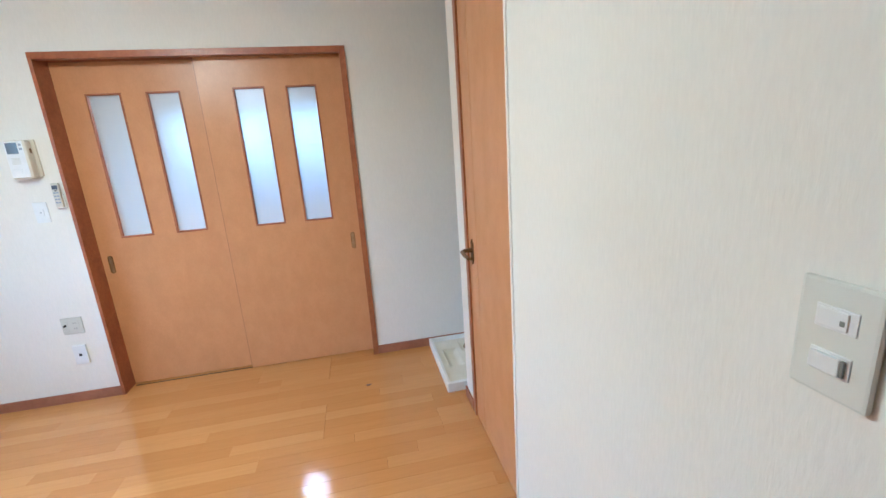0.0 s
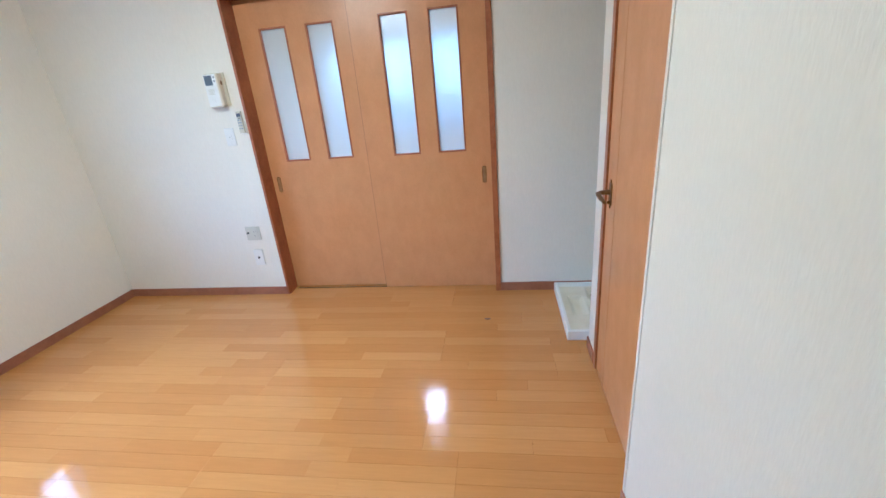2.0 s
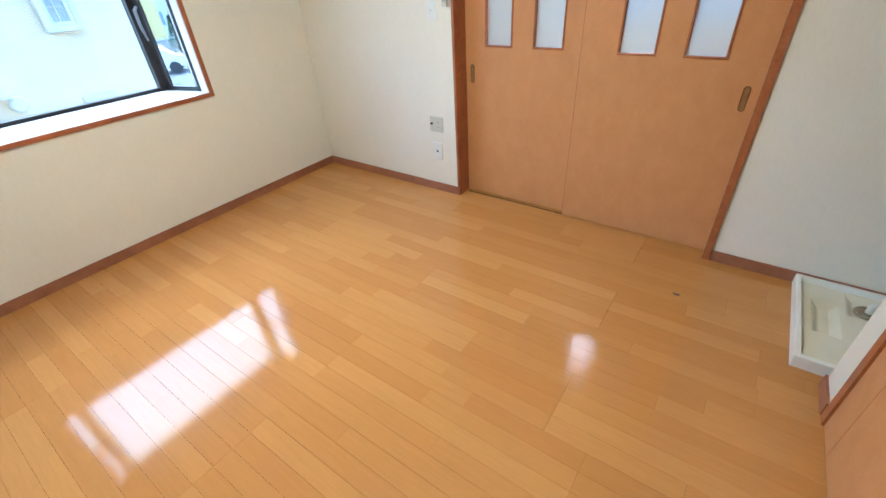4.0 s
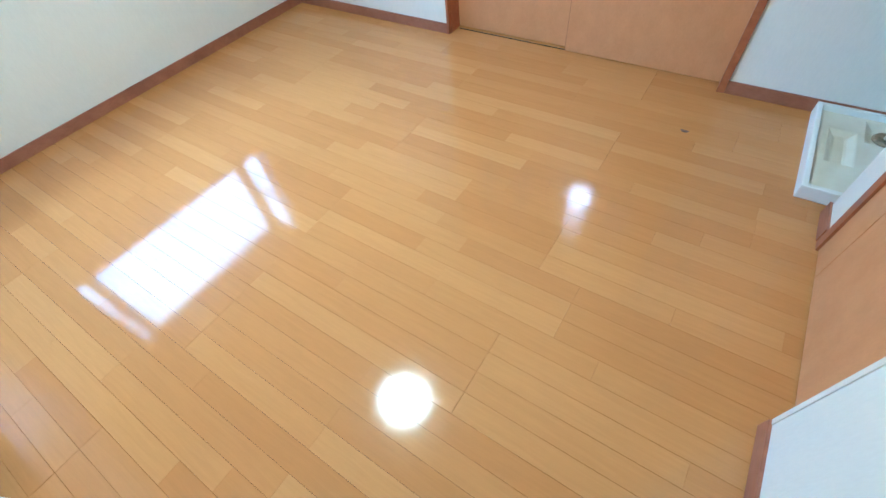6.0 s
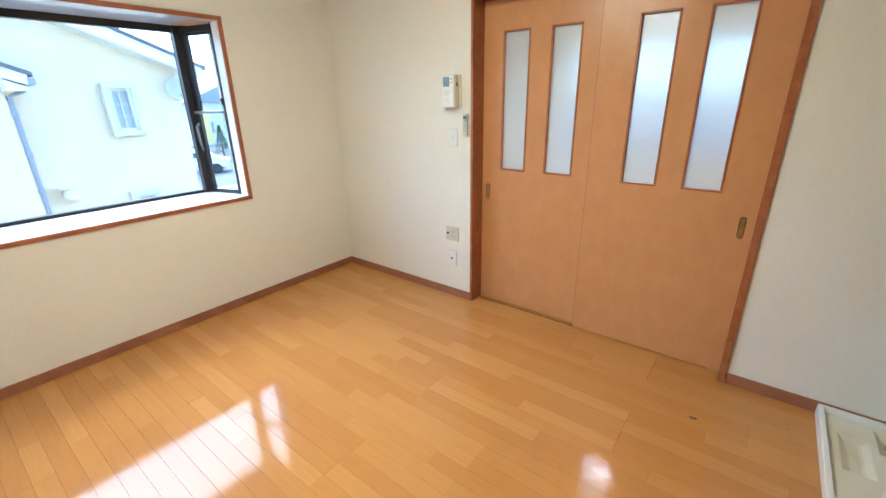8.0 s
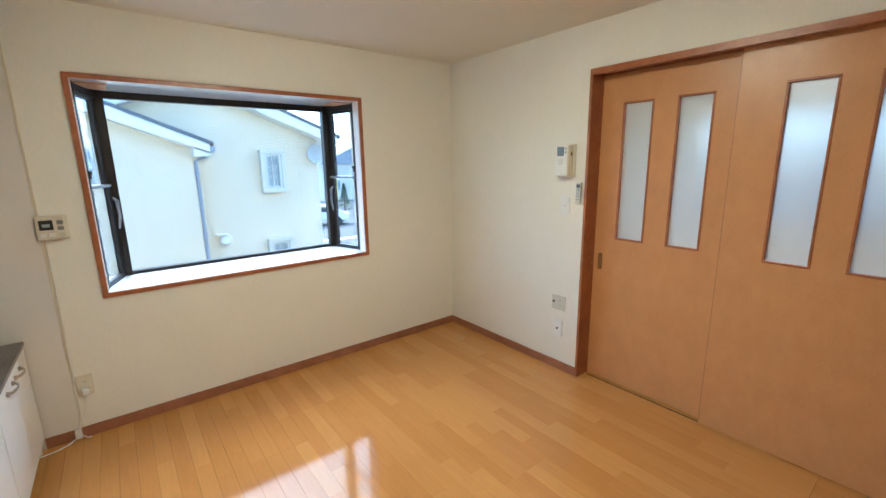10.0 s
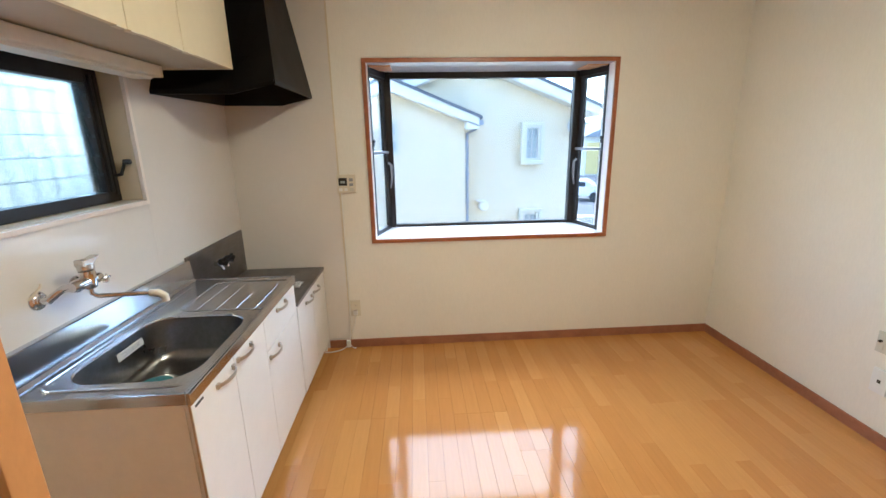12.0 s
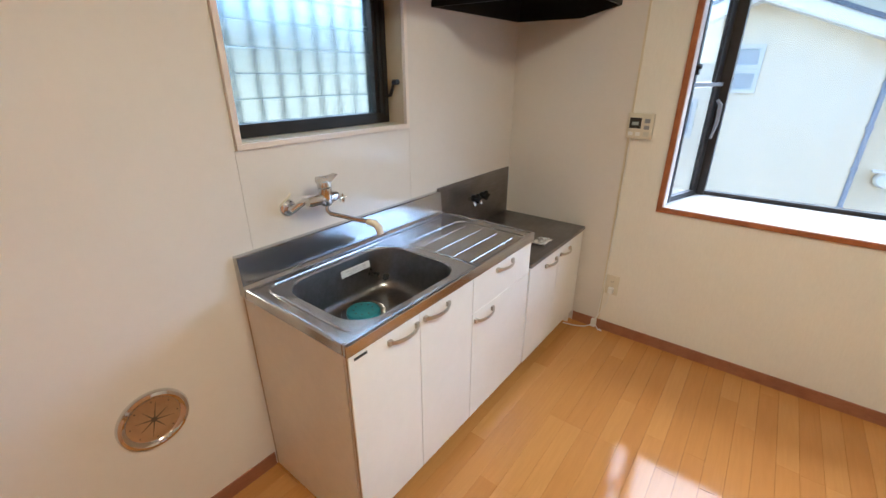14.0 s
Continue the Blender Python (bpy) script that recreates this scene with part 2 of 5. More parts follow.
wall("wall_east_near", (XE, XE + T, YS, YSTEP, 0, H))
wall("wall_east_door", (XDOOR, XDOOR + 0.12, 2.470, YSTUB, 0, H), (XDOOR, XDOOR + 0.12, YSTEP, 2.470, 2.037, H))
wall("wall_alcove", (XDOOR + 0.12, 1.80, YSTUB - 0.12, YSTUB, 0, H), (1.80, 1.95, YS, YN, 0, H))
tagged(part("ceiling", boxes((XW - T, 1.95, YS - T, YN + 2.7, H, H + 0.12)), CEILING), kind="structure")
tagged(part("subfloor", boxes((XW - T, 1.95, YS - T, YN + 2.7, -0.25, -0.012)), mat("dark_subfloor", (0.06, 0.03, 0.015), 0.7)), kind="structure")


wall("wall_hall", (-0.20, -0.08, YS - 1.4, YS - T, 0, H), (1.05, 1.17, YS - 1.4, YS - T, 0, H), (-0.20, 1.17, YS - 1.5, YS - 1.4, 0, H))
tagged(part("ceiling", boxes((-0.2, 1.17, YS - 1.5, YS - T, H, H + 0.12)), CEILING), kind="structure")
tagged(part("floor_hall", boxes((-0.08, 1.05, YS - 1.4, YS - 0.055, -0.25, -0.002)), FLOOR), kind="structure")


def room_beyond():
    """The plain room behind the frosted panes, with its window and ceiling lamp, and a side window added for light."""
    y0, y1 = YN + T, YN + 2.7
    wx0, wx1, wz0, wz1 = -1.5, 0.75, 0.85, 1.95
    wall("wall_far", (XW, wx0, y1, y1 + T, 0, H), (wx1, 1.95, y1, y1 + T, 0, H), (wx0, wx1, y1, y1 + T, 0, wz0), (wx0, wx1, y1, y1 + T, wz1, H))
    wall("wall_far_east", (1.80, 1.95, y0, y1, 0, H))
    tagged(part("floor_beyond", boxes((XW, 1.80, y0, y1, -0.012, 0.0)), FLOOR), kind="structure")
    win = thing("window_beyond", (-0.3, y1, wz0))
    bm = frame_ring(bmesh.new(), "y", y1 + 0.03, wx0 + 0.04, wx1 - 0.04, wz0 + 0.04, wz1 - 0.04, 0.04, 0.05)
    box(bm, -0.33, -0.27, y1 + 0.035, y1 + 0.075, wz0 + 0.04, wz1 - 0.04)
    part("window_frame", bm, BRONZE, win)
    p = part("pane", boxes((wx0 + 0.04, wx1 - 0.04, y1 + 0.05, y1 + 0.055, wz0 + 0.04, wz1 - 0.04)), clear_glass("dim_window_glass", (0.50, 0.51, 0.52)), win)
    p.visible_shadow = False
    tagged(win, "bronze aluminium sliding window of the next room behind frosted door panes", "window")
    # added window, out of sight: its daylight lifts the wall behind the leftmost pane
    side = thing("window_beyond", (XW, (WY0 + WY1) / 2, WZ0))
    bm = frame_ring(bmesh.new(), "x", XW - 0.09, WY0 + 0.04, WY1 - 0.04, WZ0 + 0.04, WZ1 - 0.04, 0.04, 0.05)
    box(bm, XW - 0.085, XW - 0.045, 4.77, 4.83, WZ0 + 0.04, WZ1 - 0.04)
    part("window_frame", bm, BRONZE, side)
    p = part("pane", boxes((XW - 0.068, XW - 0.063, WY0 + 0.04, WY1 - 0.04, WZ0 + 0.04, WZ1 - 0.04)), GLASS, side)
    p.visible_shadow = False
    tagged(side, "unseen bronze aluminium side window, added to brighten the next room", "window")
    lamp = thing("ceiling_lamp", (-0.28, 4.72, H))
    part("shade", lathe(bmesh.new(), [(0.0, -0.07), (0.07, -0.068), (0.10, -0.055), (0.12, -0.03), (0.12, 0.0)], (-0.28, 4.72, H), segments=32), emitter("lamp_shade_beyond", (1.0, 0.90, 0.80), 4.2), lamp, smooth=True)
    tagged(lamp, "round white ceiling lamp, lit, in the next room", "lamp")


room_beyond()


def ceiling_lamp():
    """The round lamp whose glow the floor mirrors."""
    lamp = thing("ceiling_lamp", (-0.64, 1.66, H))
    part("base", lathe(bmesh.new(), [(0.0, -0.03), (0.200, -0.03), (0.205, -0.012), (0.205, 0.0)], (-0.64, 1.66, H), segments=40), mat("lamp_base_white", (0.75, 0.74, 0.7), 0.5), lamp, smooth=True)
    part("shade", lathe(bmesh.new(), [(0.0, -0.100), (0.09, -0.097), (0.155, -0.082), (0.19, -0.055), (0.196, -0.031), (0.0, -0.0305)], (-0.64, 1.66, H), segments=40), emitter("lamp_shade", (1.0, 0.83, 0.54), LAMP_GLOW), lamp, smooth=True)
    tagged(lamp, "round white ceiling lamp with glowing dome shade, lit", "ceiling lamp")
    return lamp


LAMP_GLOW = 3.8
ceiling_lamp()


# ---- sliding door pair ----


def sliding_doors():
    x0, x1, z1 = DOOR["x0"], DOOR["x1"], DOOR["z1"]
    w, y0, y1 = 0.035, YN - 0.012, YN + T + 0.012
    fr = thing("door_frame", ((x0 + x1) / 2, YN, 0))
    part("jamb", boxes((x0, x0 + 0.018, y0, y1, 0, z1), bevel=0.002), TRIM, fr)
    part("jamb", boxes((x1 - w, x1, y0, y1, 0, z1), bevel=0.002), TRIM, fr)
    bm = boxes((x0 + 0.018, x1 - w, y0, y0 + 0.045, z1 - w, z1), (x0 + 0.018, x1 - w, y0 + 0.150, y1, z1 - w, z1), (x0 + 0.018, x1 - w, y0 + 0.045, y0 + 0.150, z1 - 0.014, z1), (x0 + w, x1 - w, y0 + 0.108, y0 + 0.110, z1 - w, z1 - 0.014))
    part("head", bm, TRIM, fr, "reddish brown door head with a sliding groove")
    part("floor_rail", boxes((x0 + w, x1 - w, YN + 0.086, YN + 0.090, 0.0, 0.004), (x0 + w, x1 - w, YN + 0.128, YN + 0.132, 0.0, 0.004)), BRONZE, fr, "thin metal floor rail")
    tagged(fr, "reddish brown stained wooden frame of the sliding doors", "door frame")
    wide = 0.832
    for k, (lx0, ly, gx, pull) in enumerate(((x0 + w, LEAF_BACK, (-0.889, -0.576), x0 + w + 0.032), (x1 - w - wide, LEAF_FRONT, (-0.094, 0.209), x1 - w - 0.05))):
        leaf = thing("sliding_door", (lx0 + wide / 2, ly, 0.004))
        gw, gz0, gz1, th = 0.178, 0.990, 1.828, 0.033
        rows = []
        left = lx0 - (0.016 if k == 0 else 0.0)
        xs = [left, gx[0], gx[0] + gw, gx[1], gx[1] + gw, lx0 + wide]
        rows.append((left, lx0 + wide, ly, ly + th, 0.006, gz0))
        rows.append((left, lx0 + wide, ly, ly + th, gz1, z1 - 0.028))
        for a, b in ((0, 1), (2, 3), (4, 5)):
            rows.append((xs[a], xs[b], ly, ly + th, gz0, gz1))
        part("panel", boxes(*rows), DOORWOOD, leaf)
        if k == 1:
            # thin dark strip that draws the shade line where the two leaves overlap
            part("leaf_shade_strip", boxes((lx0 - 0.003, lx0 - 0.0002, ly + 0.001, ly + th, 0.006, z1 - 0.028)), BASEBOARD, leaf, "dark strip put in as the shade line between the leaves")
        for g in gx:
            bead = frame_ring(bmesh.new(), "y", ly - 0.004, g + 0.008, g + gw - 0.008, gz0 + 0.008, gz1 - 0.008, 0.011, th + 0.008, bevel=0.003)
            part("glazing_bead", bead, TRIM, leaf, "reddish brown glazing bead")
            pane = part("pane", boxes((g + 0.006, g + gw - 0.006, ly + 0.014, ly + 0.018, gz0 + 0.006, gz1 - 0.006)), FROSTED, leaf, "frosted glass pane")
            pane.visible_shadow = False
        ring, cup = bmesh.new(), bmesh.new()
        zc = 0.828
        oval = [(pull + 0.0145 * math.cos(a), zc + (0.042 if math.sin(a) > 0 else -0.042) + 0.0145 * math.sin(a)) for a in (math.pi * (i + 0.5) / 8 for i in range(16))]
        inner = [(pull + (px - pull) * 0.72, zc + (pz - zc) * 0.93) for px, pz in oval]
        lo = [ring.verts.new((px, ly, pz)) for px, pz in oval]
        hi = [ring.verts.new((px, ly - 0.003, pz)) for px, pz in oval]
        mi = [ring.verts.new((px, ly - 0.003, pz)) for px, pz in inner]
        de = [ring.verts.new((px, ly + 0.0, pz)) for px, pz in inner]
        for i in range(16):
            j = (i + 1) % 16
            for a, b in ((lo, hi), (hi, mi), (mi, de)):
                ring.faces.new((a[i], a[j], b[j], b[i]))
        part("pull_ring", ring, BRASS, leaf, "antique brass pull rim")
        prism(cup, inner, "y", ly - 0.0008, ly + 0.004)
        part("pull_recess", cup, RECESS, leaf, "worn antique brass recess")
        tagged(leaf, "closed orange-brown veneered sliding door with two narrow frosted panes", "sliding door", "pair of sliding doors")


BRASS = vary(mat("antique_brass", rough=0.35, metal=0.9), (0.36, 0.22, 0.10), (0.24, 0.13, 0.06), size=30, fine=0.2, fine_scale=(200, 200, 200))
BRASS_DARK = mat("antique_brass_dark", (0.20, 0.12, 0.055), 0.45, 0.7)
RECESS = vary(mat("worn_brass_recess", rough=0.4, metal=0.7), (0.42, 0.27, 0.14), (0.34, 0.21, 0.10), size=40)
LEAF_BACK, LEAF_FRONT = 3.424, 3.382
sliding_doors()

# ---- bay window ----


def bay_window():
    y0, y1, z0, z1 = BAY["y0"], BAY["y1"], BAY["z0"], BAY["z1"]
    w = 0.026
    bm = frame_ring(bmesh.new(), "x", XW, y0 + w, y1 - w, z0 + w, z1 - w, w, 0.012)
    win = thing("bay_window", (XW, (y0 + y1) / 2, z0))
    part("window_trim", bm, TRIM, win, "orange-brown stained window trim")
    xn, xf = XW - 0.085, XW - 0.40
    a0, a1 = y0 + w, y1 - w
    f0, f1 = 0.925, 2.335
    zs, zh = z0 + w, z1 - w
    part("window_sill", boxes((xf - 0.03, XW + 0.002, a0, a1, zs - 0.03, zs + 0.002), bevel=0.001), SILL, win, "glossy white laminate sill board")
    part("head_board", boxes((xf - 0.03, XW, a0, a1, zh, zh + 0.03)), SILL, win, "white head board")
    part("reveal_board", boxes((xn, XW, a0 - 0.02, a0 + 0.003, zs, zh)), REVEAL, win, "pale pinkish white side board")
    part("reveal_board", boxes((xn, XW, a1 - 0.003, a1 + 0.02, zs, zh)), REVEAL, win, "pale pinkish white side board")
    zb, zt = zs + 0.002, zh
    zi0, zi1 = zb + 0.022, zt - 0.042
    # the front light
    bm = boxes((xf - 0.035, xf + 0.012, f0 - 0.03, f1 + 0.03, zi1, zt), (xf - 0.035, xf + 0.004, f0 - 0.03, f1 + 0.03, zb, zi0), bevel=0.002)
    part("front_frame", bm, BRONZE, win, "dark bronze head and sill rail")
    for ya, yb in ((f0 - 0.03, f0 + 0.028), (f1 - 0.028, f1 + 0.03)):
        part("corner_post", boxes((xf - 0.035, xf + 0.02, ya, yb, zb, zt), bevel=0.003), BRONZE, win, "dark bronze corner post")
    pane = part("pane", boxes((xf - 0.016, xf - 0.011, f0 + 0.028, f1 - 0.028, zi0, zi1)), GLASS, win)
    pane.visible_shadow = False
    # the two side lights, slightly splayed
    zm = 1.385
    for side, (yn, yf) in ((1, (a0 + 0.003, f0)), (-1, (a1 - 0.003, f1))):
        length = math.hypot(xn - xf, yf - yn)
        d = Vector((xf - xn, yf - yn, 0)).normalized()
        n = Vector((-d.y, d.x, 0)) * side
        m = Matrix.Translation((xn, yn, 0)) @ Matrix(((d.x, n.x, 0), (d.y, n.y, 0), (0, 0, 1))).to_4x4()

        def put(name, bm, material, label=""):
            bmesh.ops.transform(bm, matrix=m, verts=bm.verts)
            return part(name, bm, material, win, label)

        bm = boxes((0, 0.018, -0.004, 0.04, zb, zt), (0.018, length, 0.0, 0.04, zt - 0.045, zt), (0.018, length, 0.0, 0.04, zb, zb + 0.014), bevel=0.0015)
        put("side_frame", bm, BRONZE, "dark bronze side frame")
        # upper and lower sash
        bm = boxes((0.018, 0.032, 0.012, 0.032, zm, zt - 0.045), (length - 0.075, length - 0.015, 0.012, 0.032, zm, zt - 0.045), (0.032, length - 0.075, 0.012, 0.032, zt - 0.063, zt - 0.045))
        put("upper_sash", bm, BRONZE, "dark bronze upper sash")
        bm = boxes((0.018, 0.030, 0.004, 0.028, zb + 0.014, zm), (length - 0.060, length - 0.015, 0.004, 0.028, zb + 0.014, zm), (0.030, length - 0.060, 0.004, 0.028, zb + 0.014, zb + 0.026))
        put("lower_sash", bm, BRONZE, "dark bronze lower sash")
        put("meeting_rail", boxes((0.004, length - 0.02, -0.004, 0.026, zm - 0.009, zm + 0.009), bevel=0.002), LEVERGREY, "grey aluminium meeting rail")
        for a, b, c in ((0.032, length - 0.075, (zm + 0.012, zt - 0.063)), (0.030, length - 0.060, (zb + 0.026, zm - 0.012))):
            g = put("pane", boxes((a, b, 0.018, 0.022, c[0], c[1])), GLASS)
            g.visible_shadow = False
        hb = tube(bmesh.new(), [(length - 0.05, -0.006, 1.31), (length - 0.05, -0.026, 1.29), (length - 0.052, -0.03, 1.20), (length - 0.052, -0.016, 1.12)], [0.008, 0.010, 0.009, 0.006], 10)
        put("sash_lever", hb, LEVERGREY, "grey sash lever handle")
        kb = lathe(bmesh.new(), [(0.0, -0.02), (0.010, -0.018), (0.012, -0.004), (0.012, 0.0)], (0.012, 0, 1.465), "y", 14)
        box(kb, 0.004, 0.020, -0.012, -0.002, 1.43, 1.468, bevel=0.002)
        put("sash_catch", kb, BRONZE, "small dark sash catch")
    for ya, yb in ((a0 + 0.003, f0 + 0.05), (f1 - 0.05, a1 - 0.003)):
        part("corner_block", boxes((-2.70, XW - 0.09, ya, yb, zt - 0.008, zt - 0.0005), bevel=0.001), DOORWOOD, win, "orange-brown wooden corner block under the head board")
    # outside shell of the bay
    part("bay_roof", boxes((xf - 0.06, XW - T, a0 - 0.05, a1 + 0.05, zt + 0.035, zt + 0.09)), BRONZE, win, "dark sheet-metal bay roof")
    part("bay_base", boxes((xf - 0.06, XW - T, a0 - 0.05, a1 + 0.05, zs - 0.10, zs - 0.034)), BRONZE, win, "dark sheet-metal bay base")
    tagged(win, "projecting bay window with dark bronze frames and brown wooden trim", "window")


bay_window()

# ---- neighbourhood ----
RENDERWALL = vary(mat("pale_house_render", rough=0.85, spec=0.2), (0.80, 0.69, 0.51), (0.77, 0.66, 0.48), size=0.8, bump=0.03, fine=0.015, fine_scale=(8, 8, 8))


def house():
    """The neighbour's gabled house: a wing in front, the main gable behind it."""
    hs = thing("house", (-8.8, 2.0, -2.8))
    s = 0.39
    WX, MX = -8.8, -9.35
    ax, az = 0.58, 2.44
    wing = bmesh.new()
    prism(wing, [(-1.05, -2.8), (2.18, -2.8), (2.18, az - s * 1.60), (ax, az), (-1.05, az - s * 1.63)], "x", WX - 3.0, WX)
    part("wall", wing, RENDERWALL, hs)
    mainy, mz = 2.35, 3.02
    main = bmesh.new()
    prism(main, [(-0.6, -2.8), (4.86, -2.8), (4.86, mz - s * 2.51), (mainy, mz), (-0.6, mz - s * 2.95)], "x", MX - 6.0, MX)
    part("wall", main, RENDERWALL, hs)
    white = vary(mat("white_fascia", rough=0.5), (0.86, 0.83, 0.76), (0.83, 0.80, 0.73), size=2)
    slate = vary(mat("grey_roof", rough=0.6), (0.10, 0.11, 0.13), (0.14, 0.15, 0.17), size=3, fine=0.2, fine_scale=(20, 20, 20), bump=0.3)
    for (cy, cz, x_front, x_back, left, right, t) in ((ax, az + 0.02, WX + 0.40, WX - 3.0, 2.0, 1.87, 0.20), (mainy, mz + 0.02, MX + 0.45, MX - 6.0, 3.3, 2.85, 0.22)):
        bm = bmesh.new()
        for d in (-left, right):
            prism(bm, [(cy, cz), (cy + d, cz - s * abs(d)), (cy + d, cz - s * abs(d) + t * 0.75), (cy, cz + t)], "x", x_front - 0.03, x_front)
        part("fascia", bm, white, hs, "white bargeboard")
        bm = bmesh.new()
        for d in (-left, right):
            prism(bm, [(cy, cz - 0.024), (cy + d, cz - s * abs(d) - 0.024), (cy + d, cz - s * abs(d) + t * 0.7), (cy, cz + t * 0.95)], "x", x_back, x_front - 0.031)
        part("eave", bm, white, hs, "white eave soffit")
        bm = bmesh.new()
        for d in (-left, right):
            e = d + (0.06 if d > 0 else -0.06)
            prism(bm, [(cy, cz + t), (cy + e, cz - s * abs(e) + t * 0.75), (cy + e, cz - s * abs(e) + t * 0.75 + 0.06), (cy, cz + t + 0.06)], "x", x_back, x_front + 0.05)
        part("roof", bm, slate, hs, "grey slate roof")
    part("eave_box", prism(bmesh.new(), [(2.181, 1.66), (2.44, 1.66), (2.44, 1.735), (2.181, 1.83)], "x", WX - 2.9, WX + 0.369), white, hs, "white boxed eave")
    gutter = mat("grey_gutter", (0.30, 0.32, 0.36), 0.5)
    part("gutter", boxes((WX - 2.9, WX + 0.42, 2.44, 2.53, 1.74, 1.84), bevel=0.01), gutter, hs)
    part("gutter", boxes((MX - 5, MX + 0.45, 5.18, 5.28, 2.05, 2.15), bevel=0.01), gutter, hs)
    bm = tube(bmesh.new(), [(WX + 0.10, 2.47, 1.76), (WX + 0.08, 2.40, 1.66), (WX - 0.03, 2.24, 1.58), (WX - 0.03, 2.24, -2.7)], 0.035, 10)
    for k in range(7):
        box(bm, WX - 0.075, WX + 0.015, 2.195, 2.285, 1.3 - 0.6 * k, 1.34 - 0.6 * k)
    part("downpipe", bm, gutter, hs, smooth=True)
    grey = vary(mat("neighbour_pane", rough=0.3), (0.36, 0.39, 0.38), (0.44, 0.46, 0.45), size=2)
    surround = mat("grey_green_surround", (0.68, 0.64, 0.52), 0.6)
    frame = mat("pale_window_frame", (0.66, 0.64, 0.57), 0.5)

    def small(y0, y1, z0, z1, x, bars=0, hood=False, depth=0.05):
        w = thing("window", (x, (y0 + y1) / 2, z0))
        w.parent, w.matrix_parent_inverse = hs, hs.matrix_basis.inverted()
        bm = frame_ring(bmesh.new(), "x", x, y0, y1, z0, z1, 0.06, depth, bevel=0.006)
        for b in range(bars):
            f = y0 + (y1 - y0) * (b + 1) / (bars + 1)
            box(bm, x, x + depth * 0.6, f - 0.01, f + 0.01, z0, z1)
        if bars:
            for f in (0.33, 0.66):
                box(bm, x, x + depth * 0.6, y0, y1, z0 + (z1 - z0) * f - 0.01, z0 + (z1 - z0) * f + 0.01)
        part("frame", bm, frame, w)
        part("pane", boxes((x, x + depth * 0.4, y0, y1, z0, z1)), grey, w)
        if hood:
            part("surround", frame_ring(bmesh.new(), "x", x, y0 - 0.05, y1 + 0.05, z0 - 0.05, z1 + 0.05, 0.09, depth + 0.04, bevel=0.02), surround, w)

    small(0.43, 0.70, 1.58, 1.81, WX)
    small(0.43, 0.70, 1.22, 1.455, WX)
    small(-0.42, -0.06, 0.45, 1.0, WX)
    small(3.66, 3.91, 1.01, 1.67, MX, bars=1, hood=True, depth=0.14)
    small(3.67, 3.95, -1.00, -0.30, MX, bars=1, hood=True, depth=0.10)
    bm = lathe(bmesh.new(), [(0.0, 0.12), (0.09, 0.115), (0.125, 0.08), (0.13, 0.0)], (MX, 2.68, -0.07), "x", 24)
    part("vent_hood", bm, white, hs, "round white vent hood", smooth=True)
    bm = boxes((MX, MX + 0.15, 2.50, 2.72, 0.04, 0.07))
    part("vent_canopy", bm, white, hs)
    bm = lathe(bmesh.new(), [(0.0, 0.02), (0.15, 0.06), (0.22, 0.12), (0.215, 0.13), (0.14, 0.075), (0.0, 0.035)], (MX + 0.12, 4.75, 1.72), "x", 20)
    tube(bm, [(MX, 4.80, 1.5), (MX + 0.1, 4.78, 1.5), (MX + 0.13, 4.75, 1.7)], 0.015, 8)
    tube(bm, [(MX + 0.14, 4.75, 1.56), (MX + 0.40, 4.78, 1.62)], 0.01, 8)
    part("dish", bm, mat("pale_dish", (0.50, 0.49, 0.46), 0.5), hs, "grey satellite dish", smooth=True)
    tagged(hs, "cream rendered two-storey house with white bargeboards and low gabled roof", "house")


house()
GROUND = vary(mat("asphalt", rough=0.9), (0.10, 0.10, 0.105), (0.14, 0.14, 0.14), size=0.5, fine=0.2, fine_scale=(8, 8, 8), bump=0.3)
tagged(part("ground", boxes((-400, 400, -400, 400, -3.0, -2.8)), GROUND), kind="structure")
tagged(part("road_marking", boxes((-22.2, -21.6, 4, 14, -2.80, -2.795), (-26.0, -18.0, 9.0, 9.25, -2.80, -2.795)), mat("road_paint", (0.7, 0.7, 0.68), 0.8)), kind="structure")


def far_hills():
    bm = bmesh.new()
    n = 60
    rnd = random.Random(4)
    lo, hi = [], []
    for i in range(n + 1):
        y = -120 + 320 * i / n
        z = 7 + 3.0 * noise.noise((i * 0.17, 2.0, 0)) + 0.8 * noise.noise((i * 0.9, 5.0, 0))
        lo.append(bm.verts.new((-160, y, -3)))
        hi.append(bm.verts.new((-175, y, z)))
    for i in range(n):
        bm.faces.new((lo[i], lo[i + 1], hi[i + 1], hi[i]))
    return tagged(part("backdrop", bm, vary(mat("far_hill", rough=1.0), (0.16, 0.20, 0.25), (0.20, 0.25, 0.30), size=0.05)), kind="structure")


far_hills()


